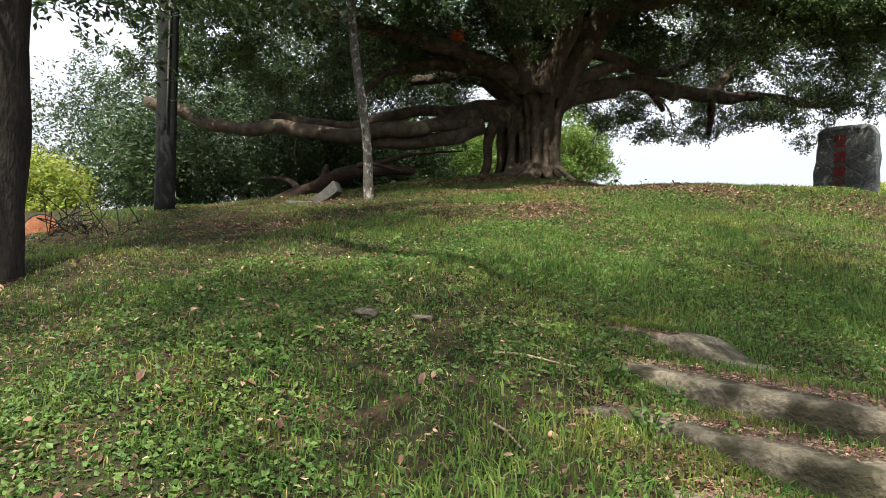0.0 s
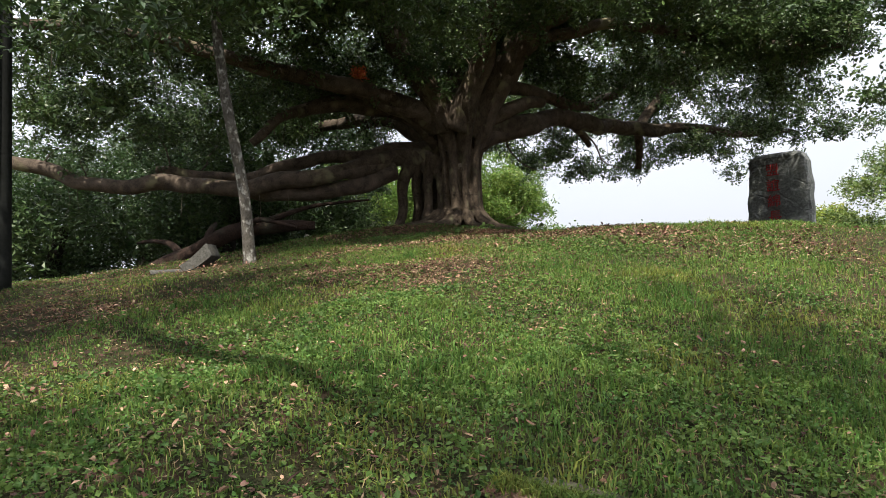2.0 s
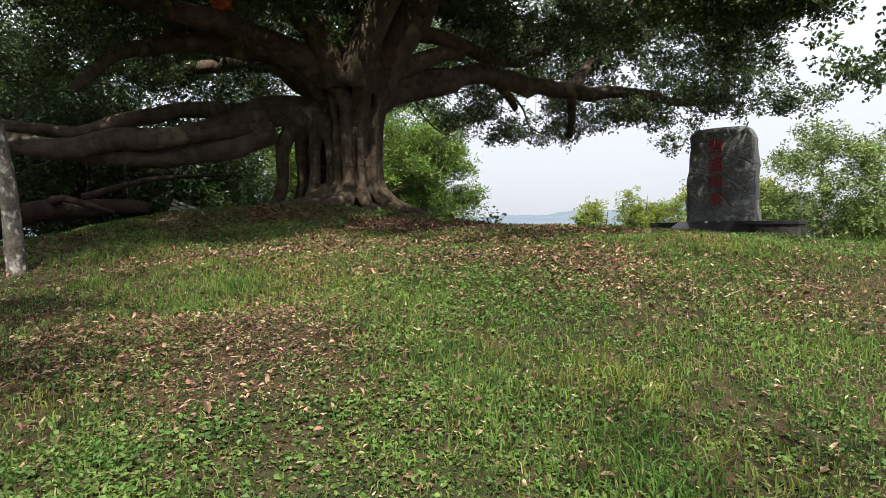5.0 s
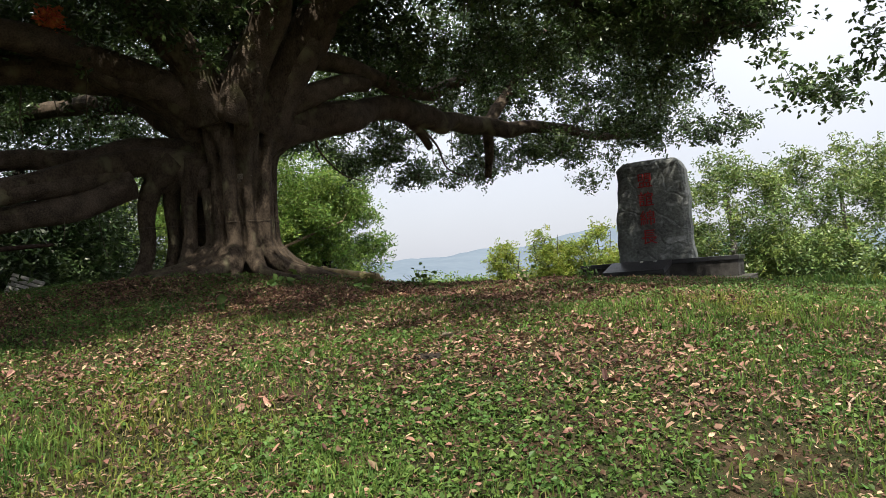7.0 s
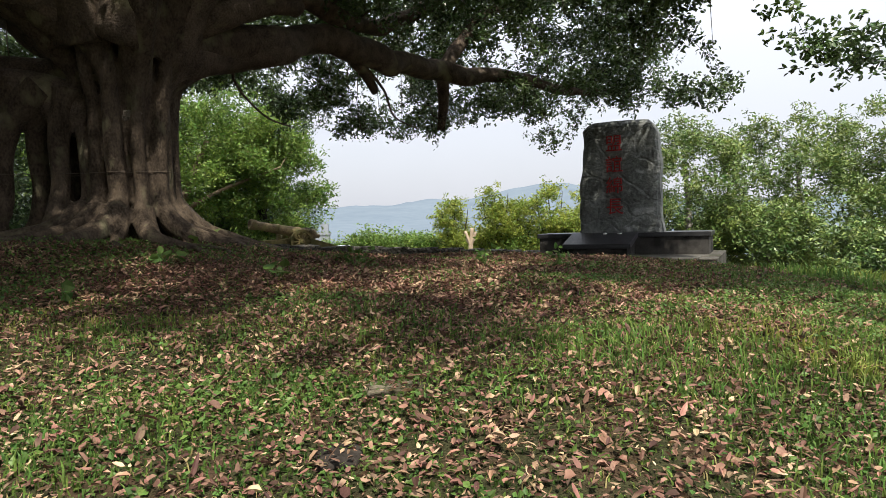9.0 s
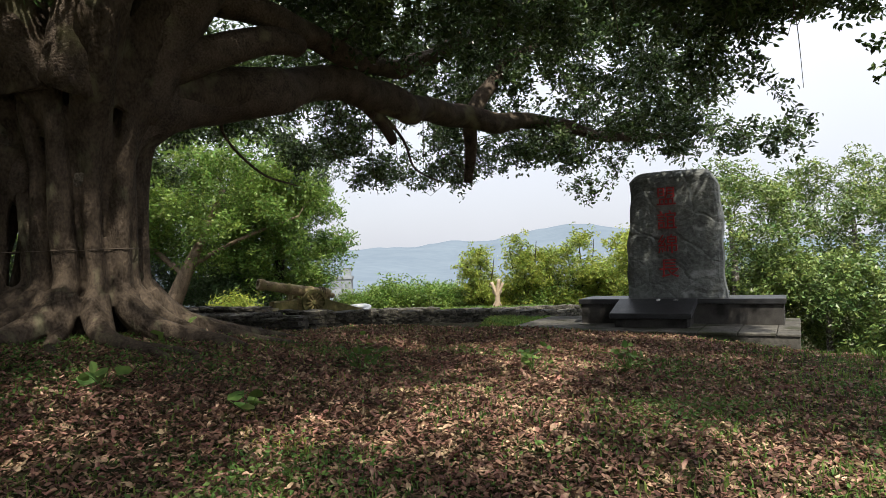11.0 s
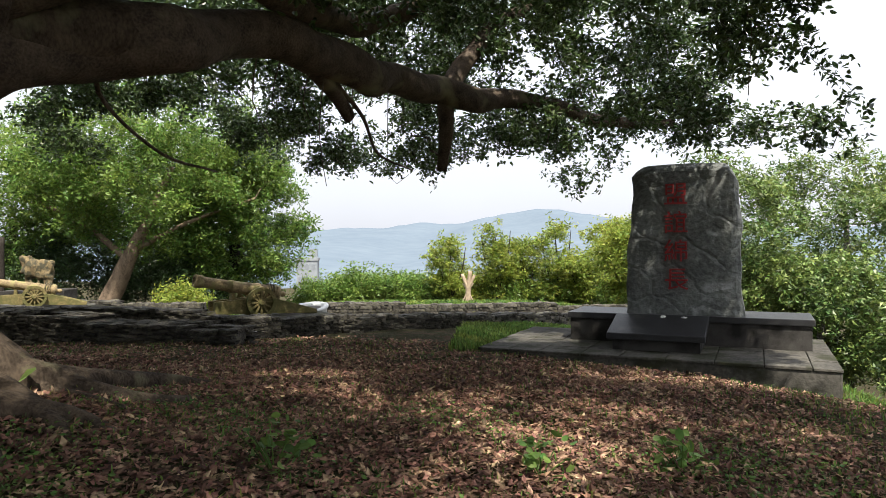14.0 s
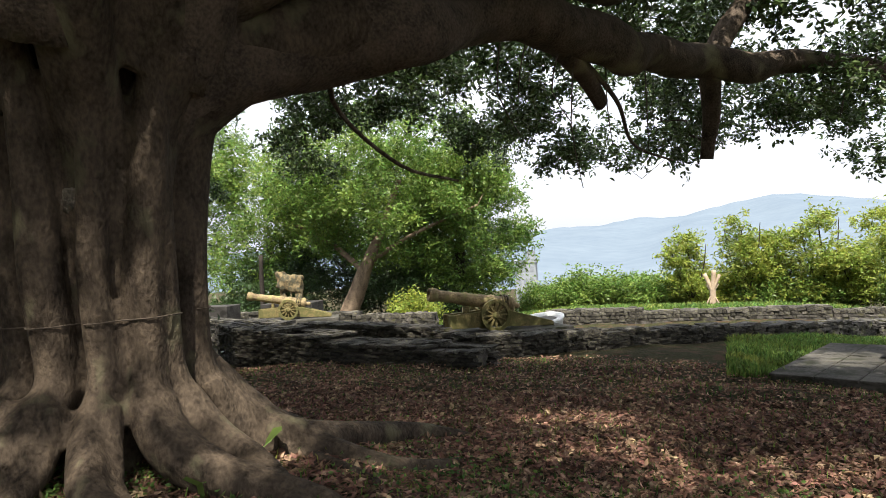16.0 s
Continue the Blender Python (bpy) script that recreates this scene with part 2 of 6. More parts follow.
def part(name, bm, mat, parent, label="", smooth=False, local=None):
    """Links a bmesh (or a ready mesh) as one object under a thing or a part."""
    if isinstance(bm, bmesh.types.BMesh):
        me = bpy.data.meshes.new(name)
        bmesh.ops.recalc_face_normals(bm, faces=bm.faces)
        for f in bm.faces:
            f.smooth = smooth
        bm.to_mesh(me)
        bm.free()
        me.materials.append(mat)
    else:
        me = bm
    ob = new(name, me)
    ob.parent = parent
    if local is not None:
        ob.matrix_basis = local
    return tagged(ob, label)


def empty(name, m, label, category, group="", kind=""):
    ob = new(name)
    ob.empty_display_size = 0.2
    ob.matrix_world = m
    return tagged(ob, label, category, group, kind)


def box(bm, x0, x1, y0, y1, z0, z1, bevel=0.0, seg=1):
    made = bmesh.ops.create_cube(bm, size=1.0, matrix=Matrix.Translation(((x0 + x1) / 2, (y0 + y1) / 2, (z0 + z1) / 2)) @ Matrix.Diagonal((x1 - x0, y1 - y0, z1 - z0, 1)))
    if bevel:
        edges = list({e for v in made["verts"] for e in v.link_edges})
        bmesh.ops.bevel(bm, geom=edges, offset=bevel, segments=seg, affect="EDGES", profile=0.6)
    return bm


def rough_up(bm, amount, scale, seed=0.0, cuts=0):
    """Uneven, worn faces: moves corners by smooth noise."""
    if cuts:
        bmesh.ops.subdivide_edges(bm, edges=list(bm.edges), cuts=cuts, use_grid_fill=True)
    for v in bm.verts:
        v.co += noise.noise_vector(v.co * scale + Vector((seed, seed * 1.7, -seed))) * amount
    return bm


def spline(points, step=0.25):
    """A smooth line through the points, in steps of about that length."""
    p = np.asarray(points, float)
    p = np.vstack([2 * p[0] - p[1], p, 2 * p[-1] - p[-2]])
    out = []
    for i in range(1, len(p) - 2):
        n = max(2, int(np.linalg.norm(p[i + 1, :3] - p[i, :3]) / step))
        for s in np.arange(n) / n:
            a, b, c, d = p[i - 1], p[i], p[i + 1], p[i + 2]
            out.append(0.5 * (2 * b + (c - a) * s + (2 * a - 5 * b + 4 * c - d) * s**2 + (3 * b - a - 3 * c + d) * s**3))
    out.append(p[-2])
    return np.array(out)


def tube(points, sides=10, lumps=0.0, seed=0, step=0.25, flutes=0.0, wander=0.0):
    """Corners and faces of a tapered limb; points are rows of x, y, z, radius."""
    line = spline(points, step)
    rng = np.random.default_rng(seed)
    c, r = line[:, :3], np.maximum(line[:, 3], 0.004)
    if wander:
        w = np.arange(len(c)) * step
        f = rng.uniform(0, 6.28, 6)
        off = np.stack([np.sin(1.9 * w + f[0]) + 0.6 * np.sin(4.1 * w + f[1]), np.sin(2.2 * w + f[2]) + 0.6 * np.sin(3.7 * w + f[3]), 0.7 * np.sin(2.0 * w + f[4]) + 0.5 * np.sin(4.4 * w + f[5])], 1)
        c = c + off * (r * wander * np.minimum(w, 1.5) / 1.5)[:, None]
    d = np.gradient(c, axis=0)
    d /= np.linalg.norm(d, axis=1)[:, None] + 1e-9
    up = np.array([0.31, 0.17, 0.93]) if abs(d[0][2]) < 0.9 else np.array([0.95, 0.2, 0.1])
    a = np.cross(d, up)
    a /= np.linalg.norm(a, axis=1)[:, None] + 1e-9
    b = np.cross(d, a)
    ang = np.arange(sides) * 2 * np.pi / sides
    ph = rng.uniform(0, 6.28, 4)
    s = np.arange(len(c))[:, None] * step
    k = 1 + lumps * (0.5 * np.sin(2.1 * s + ph[0]) * np.cos(2 * ang + ph[1]) + 0.5 * np.sin(0.9 * s + ph[2] + ang) + 0.35 * np.sin(4.3 * s + 3 * ang + ph[3]))
    if flutes:
        k = k + flutes * np.sin(5 * ang + ph[1] + 0.4 * s)
    rr = r[:, None] * k
    v = c[:, None] + rr[..., None] * (np.cos(ang)[None, :, None] * a[:, None] + np.sin(ang)[None, :, None] * b[:, None])
    v = v.reshape(-1, 3)
    i, j = np.meshgrid(np.arange(len(c) - 1), np.arange(sides), indexing="ij")
    j2 = (j + 1) % sides
    f = np.stack([i * sides + j, i * sides + j2, (i + 1) * sides + j2, (i + 1) * sides + j], -1).reshape(-1, 4)
    v = np.vstack([v, c[0], c[-1]])
    n, e = len(v) - 2, len(v) - 1
    q = np.arange(sides)
    caps = np.vstack([np.stack([q * 0 + n, (q + 1) % sides, q], 1), np.stack([q * 0 + e, (len(c) - 1) * sides + q, (len(c) - 1) * sides + (q + 1) % sides], 1)])
    return v, f, caps


def join(tubes):
    vs, qs, ts, n = [], [], [], 0
    for v, f, caps in tubes:
        vs.append(v); qs.append(f + n); ts.append(caps + n)
        n += len(v)
    return np.vstack(vs), [np.vstack(qs), np.vstack(ts)]


def leaves(places, lengths, rng, flat=0.3, wide=0.45, droop=0.0, fold=0.12, plain=False, oval=False):
    """Folded pointed leaves at places, each four corners and two faces; plain ones for far trees have one face."""
    n = len(places)
    d = rng.normal(size=(n, 3))
    d[:, 2] = d[:, 2] * (1 - flat) - droop
    d /= np.linalg.norm(d, axis=1)[:, None]
    w = rng.normal(size=(n, 3))
    w[:, 2] *= 1 - flat
    w -= d * (w * d).sum(1)[:, None]
    w /= np.linalg.norm(w, axis=1)[:, None] + 1e-9
    u = np.cross(d, w)
    ln = np.broadcast_to(lengths, (n,))[:, None]
    p = np.asarray(places)
    side = p + d * ln * 0.45 + u * ln * fold
    if plain:
        v = np.stack([p, side + w * ln * wide * 0.75, p + d * ln], 1).reshape(-1, 3)
        return v, np.arange(3 * n).reshape(-1, 3)
    if oval:
        h, lift = w * ln * wide * 0.46, u * ln * fold
        low, high = p + d * ln * 0.3 + lift, p + d * ln * 0.7 + lift
        v = np.stack([p, low + h, high + h * 0.9, p + d * ln, high - h * 0.9, low - h], 1).reshape(-1, 3)
        k = np.arange(n)[:, None] * 6
        return v, np.vstack([k + [0, 3, 2, 1], k + [0, 5, 4, 3]])
    v = np.stack([p, side + w * ln * wide / 2, p + d * ln, side - w * ln * wide / 2], 1).reshape(-1, 3)
    k = np.arange(n)[:, None] * 4
    return v, np.vstack([k + [0, 2, 1], k + [0, 3, 2]])


def oval_leaves(p, lengths, rng, tilt=0.3, wide=0.5, curl=0.15):
    """Blunt oval leaves lying about, six corners each, curled along the middle."""
    n = len(p)
    a = rng.uniform(0, 2 * np.pi, n)
    d = np.stack([np.cos(a), np.sin(a), rng.normal(0, tilt, n)], 1)
    w = np.stack([-np.sin(a), np.cos(a), rng.normal(0, tilt, n)], 1)
    u = np.array([0, 0, 1.0]) * (curl * rng.uniform(-0.4, 1.2, n) * lengths)[:, None]
    ln = lengths[:, None]
    h = ln * (wide * rng.uniform(0.35, 0.55, n))[:, None]
    v = np.stack([p, p + d * ln * 0.28 + w * h + u, p + d * ln * 0.72 + w * h * 0.8 + u, p + d * ln, p + d * ln * 0.72 - w * h * 0.8 + u, p + d * ln * 0.28 - w * h + u], 1).reshape(-1, 3)
    k = np.arange(n)[:, None] * 6
    return v, np.vstack([k + [0, 3, 2, 1], k + [0, 5, 4, 3]])


# ---- the ground ----
PROFILE = ((-60, -8), (-30, -3.5), (-12, 0.2), (-6, 1.55), (-1.6, 2.4), (2, 3.15), (4.2, 3.5), (6, 3.85), (8, 4.42), (9.5, 4.78), (11, 4.93), (13, 5.05),
           (18, 5.06), (20, 5.0), (22, 4.86), (25, 4.66), (27, 4.5), (32, 3.9), (35.5, 3.68), (37.2, 3.75), (38, 3.9), (44, 3.5), (60, 1), (120, -12), (400, -40), (6000, -40))
prof_y, prof_z = np.array(PROFILE, float).T
fine_y = np.arange(-60, 200, 0.1)
kernel = np.exp(-0.5 * (np.arange(-20, 21) / 7.0) ** 2)
fine_z = np.convolve(np.pad(np.interp(fine_y, prof_y, prof_z), 20, mode="edge"), kernel / kernel.sum(), "valid")


def ease(a, b, x):
    s = np.clip((x - a) / (b - a), 0, 1)
    return s * s * (3 - 2 * s)


def height(x, y):
    """The height of the ground: a bank that climbs to a level top, falls off to both sides, with a mound round the banyan."""
    x, y = np.asarray(x, float), np.asarray(y, float)
    z = np.where(y < 190, np.interp(y, fine_y, fine_z), np.interp(y, prof_y, prof_z))
    over = np.log1p(np.exp(np.clip((x - 7.2) * 2.5, -30, 30))) / 2.5
    z = z - over * np.where(y < 9, 0.24, 0.24 - 0.15 * ease(9, 11.5, y)) * (1 - ease(30, 40, x))
    z = z - 0.35 * np.maximum(x - 11.5, 0) ** 1.1 * (1 - ease(30, 60, x)) * ease(4, 9, y)
    z = z + 0.42 * np.exp(-((x - 1.8) ** 2 + (y - 15.2) ** 2) / (2 * 1.7**2))
    z = z + 0.22 * ease(7.0, 5.5, x) * (1 - ease(6, 9, y)) * ease(-12, -2, x)
    z = z + 0.34 * np.exp(-(((x + 0.9) / 1.9) ** 2 + ((y - 13.6) / 1.5) ** 2) / 2)
    u, w = (x - 9.19) * 0.934 - (y - 22.78) * 0.357, -(x - 9.19) * 0.357 - (y - 22.78) * 0.934
    z = z - (0.2 + 0.36 * ease(-3.0, 2.2, u)) * ease(-4.6, -3.2, u) * ease(4.5, 2.3, u) * ease(3.8, 2.0, w) * ease(-4.0, -2.0, w)
    left = np.maximum(-1 - x, 0)
    z = z - 0.09 * left * ease(7.5, 11, y) * (1 - ease(20, 60, left))
    return z


def ground_noise(x, y):
    return 0.02 * (np.sin(2.3 * x + 1.1 * np.sin(1.7 * y)) + np.sin(2.9 * y + 1.3 * np.sin(2.1 * x))) + 0.012 * np.sin(6.1 * x + 2 * np.sin(3 * y)) * np.sin(5.3 * y + 1.0)


def on_ground(x, y):
    return float(height(x, y) + ground_noise(np.asarray(x), np.asarray(y)))


def axis(lo, hi, step, far):
    """Even steps from lo to hi, then ever longer ones out to far."""
    mid = np.arange(lo, hi + step / 2, step)
    grow = step * 1.25 ** np.arange(1, 60)
    out = np.cumsum(grow)
    return np.concatenate([(lo - out[out < far])[::-1], mid, hi + out[out < far]])


gx, gy = axis(-12, 16, 0.25, 4500), axis(-8, 34, 0.25, 4500)
GX, GY = np.meshgrid(gx, gy, indexing="ij")
GZ = height(GX, GY) + ground_noise(GX, GY) * (np.abs(GX) < 60)
gi, gj = np.meshgrid(np.arange(len(gx) - 1), np.arange(len(gy) - 1), indexing="ij")
gk = gi * len(gy) + gj
ground = new("ground", mesh_np("ground", np.stack([GX, GY, GZ], -1).reshape(-1, 3), np.stack([gk, gk + len(gy), gk + len(gy) + 1, gk + 1], -1).reshape(-1, 4), M_SOIL, True))
tagged(ground, "turf bank of thin soil, grass and fallen leaves", "ground", kind="structure")


# ---- the banyan ----
class Skeleton:
    """Nodes of a tree's wood; new branches start from the nearest node."""
    def __init__(self):
        self.rows = []

    def add(self, line):
        self.rows.append(np.asarray(line)[:, :4])

    def nodes(self):
        return np.vstack(self.rows)


def branch_out(skeleton, targets, rng, thin=0.55, least=0.012, sag=0.1, per_metre=0.013, sides=5, step=0.3):
    """Curved branches from the wood to each target, nearest first; returns their tubes and the twig ends."""
    todo = np.asarray(targets)
    base = skeleton.nodes()
    order = np.argsort([np.linalg.norm(base[:, :3] - p, axis=1).min() for p in todo])
    tubes, lines = [], []
    pts = base
    for n in order:
        p = todo[n]
        d = np.linalg.norm(pts[:, :3] - p, axis=1) + 0.25 * np.maximum(pts[:, 2] - p[2] - 0.3, 0)
        at = pts[np.argmin(d)]
        far = np.linalg.norm(at[:3] - p)
        if far < 0.15:
            continue
        r0 = min(at[3] * thin, least + per_metre * far)
        mid = (at[:3] + p) / 2 + rng.normal(size=3) * 0.13 * far + np.array([0, 0, 0.12 * far])
        q = at[:3] * 0.72 + p * 0.28 + rng.normal(size=3) * 0.07 * far
        rows = np.array([[*at[:3], r0], [*q, r0 * 0.9], [*mid, r0 * 0.7], [*(p + np.array([0, 0, -sag * rng.random()])), max(r0 * 0.35, 0.006)]])
        tubes.append(tube(rows, sides, 0.12, int(n), step))
        line = spline(rows, 0.3)
        lines.append(line)
        pts = np.vstack([pts, line])
    return tubes, lines


def leafy(lines, rng, count, spread, length, tail=0.75, **shape):
    """Leaves on short sprays round the outer ends of branches."""
    out = []
    for line in lines:
        n = len(line)
        at = line[(n - 1 - (rng.random(max(3, count // 12)) ** 1.6 * tail * (n - 1))).astype(int), :3]
        sprays = at + rng.normal(size=at.shape) * spread * np.array([1, 1, 0.7])
        out.append((sprays[:, None] + rng.normal(size=(len(sprays), 12, 3)) * spread * 0.28).reshape(-1, 3))
    p = np.vstack(out)
    return leaves(p, length * rng.uniform(0.7, 1.25, len(p)), rng, **shape)


banyan = empty("banyan_tree", pose(1.8, 15.4, 5.3), "huge old banyan with fluted grey-brown trunk, spreading roots and limbs", "tree")
to_banyan = banyan.matrix_world.inverted()
B0 = np.array([1.8, 15.4, 5.3])
B_ORIGIN = Vector((1.8, 15.4, 5.3))


def banyan_part(name, verts, faces, mat, label="", smooth=True, parent=None):
    ob = part(name, mesh_np(name, np.asarray(verts) - B0, faces, mat, smooth), mat, parent or banyan, label)
    return ob


rng = np.random.default_rng(5)
wood = []
# the column: a core and fused root strands round it
wood.append(tube([(1.72, 15.5, 5.0, 0.5), (1.74, 15.48, 5.6, 0.26), (1.75, 15.45, 6.3, 0.24), (1.74, 15.42, 7.2, 0.28), (1.72, 15.42, 7.8, 0.42), (1.7, 15.4, 8.3, 0.35)], 20, 0.06, 1, 0.15))
STRAND_TO = ("great_right", "upright_back", "right_front", "centre_back", "far_left_back", "arched_left", "rising_left", "upright_left", "upright_right")
def strands(limbs):
    """Roots that run up the column, part into the boles above and spread over the ground below."""
    out = []
    for k in range(10):
        a = k / 10 * 2 * math.pi + rng.normal() * 0.1
        r = rng.uniform(0.125, 0.19)
        turn = rng.normal() * 0.12
        best = min(STRAND_TO, key=lambda n: abs((math.atan2(limbs[n][2][1] - 15.45, limbs[n][2][0] - 1.74) - a + math.pi) % (2 * math.pi) - math.pi))
        top = limbs[best]
        rows = [(*(np.array(top[1][:3]) + rng.normal(size=3) * 0.1), r * 0.7), (*(0.5 * np.array(top[0][:3]) + 0.5 * np.array(top[1][:3]) + np.array((math.cos(a), math.sin(a), 0)) * 0.25), r * 0.9)]
        for z, rad, thick in ((7.55, 0.46, 1.1), (7.0, 0.36, 0.9), (6.5, 0.31, 0.8), (6.12, 0.32, 0.75)) if -2.4 < (a + math.pi) % (2 * math.pi) - math.pi < 0.6 else ((7.55, 0.48, 1.1), (7.0, 0.4, 1.0), (6.5, 0.37, 0.95), (6.12, 0.4, 0.9)):
            aa = a + turn * (z - 6.0) + rng.normal() * 0.05
            rows.append((1.74 + rad * math.cos(aa), 15.45 + rad * math.sin(aa), z, r * thick))
        front = (a + math.pi) % (2 * math.pi) - math.pi
        ln = rng.uniform(1.5, 2.7) + (0.7 if -0.6 < a < 1.2 or a > 5.6 else 0)
        for s, lift, thick in ((0.36, 0.3, 0.7), (0.42, -0.1, 0.6)) if -2.4 < front < 0.6 else ((0.6, 0.38, 0.88), (0.82, 0.2, 0.8), (1.12, 0.08, 0.7), (0.5 * (1.12 + ln), 0.02, 0.48), (ln, -0.05, 0.18)):
            aa = a - 0.15 * turn + 0.13 * math.sin(3 * s + k) * min(s, 1.5)
            x, y = 1.74 + s * math.cos(aa), 15.45 + s * math.sin(aa)
            rows.append((x, y, on_ground(x, y) + lift, r * thick))
        out.append(tube(rows, 12, 0.12, k, 0.1))
    return out


# proud ridges on the front of the column, each a root that sweeps out as a fin
for k in range(7):
    a = -2.2 + k * 0.45 + 0.05 * rng.normal()
    r, turn, rows = (0.12, 0.09, 0.115, 0.085, 0.12, 0.09, 0.11)[k], rng.normal() * 0.1, []
    top = rng.uniform(8.1, 8.5)
    for q in (1.0, 0.75, 0.5, 0.25, 0.0):
        z = 6.05 + q * (top - 6.05)
        aa, rad = a + turn * (z - 6.1) + 0.03 * rng.normal(), 0.5 + 0.17 * max(z - 7.0, 0) + 0.015 * rng.normal() - 0.08 * (q == 1.0)
        rows.append((1.74 + rad * math.cos(aa), 15.45 + rad * math.sin(aa), z, r * (1.05 - 0.55 * q * q)))
    ln, bend = rng.uniform(1.5, 2.3) + (0.6 if k > 4 else 0), 0.28 * rng.normal()
    for s, lift, thick in ((0.62, 0.36, 1.15), (0.78, 0.2, 1.25), (1.05, 0.07, 1.1), (0.5 * (1.05 + ln), 0.0, 0.72), (ln, -0.05, 0.3)):
        aa = a + bend * max(s - 0.7, 0) + 0.08 * math.sin(3 * s + k) * min(s, 1.5)
        x, y = 1.74 + s * math.cos(aa), 15.45 + s * math.sin(aa)
        rows.append((x, y, on_ground(x, y) + lift, r * thick))
    wood.append(tube(rows, 10, 0.1, k + 70, 0.07))

# prop columns under the low limb, bowed out from the column
def leg(rows):
    """Rows of distance from the column, shift behind it, height and radius."""
    return [(1.74 - 0.895 * o - 0.447 * d, 15.45 - 0.447 * o + 0.895 * d, z, r) for o, d, z, r in rows]


for rows in (
    leg([(1.85, -0.2, 5.2, 0.24), (1.56, -0.05, 5.6, 0.16), (1.42, 0.0, 6.05, 0.125), (1.42, 0.02, 6.6, 0.14), (1.28, 0.0, 7.1, 0.19), (0.95, 0.0, 7.42, 0.26)]),
    leg([(1.42, 0.1, 5.2, 0.22), (1.16, 0.2, 5.65, 0.14), (1.06, 0.22, 6.15, 0.11), (1.08, 0.2, 6.7, 0.13), (1.0, 0.1, 7.25, 0.2)]),
    leg([(1.1, -0.5, 5.25, 0.2), (0.9, -0.3, 5.65, 0.14), (0.78, -0.18, 6.2, 0.11), (0.78, -0.14, 6.8, 0.13), (0.65, -0.1, 7.4, 0.22)]),
    leg([(1.1, 0.7, 5.2, 0.18), (1.0, 0.6, 5.8, 0.12), (0.92, 0.5, 6.4, 0.11), (0.7, 0.3, 7.2, 0.18)]),
    [(0.3, 16.1, 5.2, 0.24), (0.6, 16.0, 5.9, 0.2), (1.0, 15.8, 6.8, 0.24), (1.3, 15.7, 7.6, 0.3)],
):
    wood.append(tube(rows, 10, 0.1, int(rows[0][0] * 100) + 200, 0.12))

# thin surface roots between
for k, a in enumerate((-2.2, -1.6, -1.1, -0.65, -0.25, 0.3, 0.7, 1.3, 3.3, 3.7, 4.0)):
    rows = []
    ln = 1.6 + 1.2 * rng.random()
    for s, lift, thick in ((0.62, 0.45, 0.8), (0.75, 0.15, 0.9), (1.0, 0.02, 0.8), (0.5 * (1.0 + ln), 0.0, 0.6), (ln, -0.05, 0.3)):
        aa = a + 0.15 * math.sin(3 * s + k) * min(s, 1.5)
        x, y = 1.74 + s * math.cos(aa), 15.45 + s * math.sin(aa)
        rows.append((x, y, on_ground(x, y) + lift, 0.085 * thick))
    wood.append(tube(rows, 8, 0.15, k + 40, 0.1))
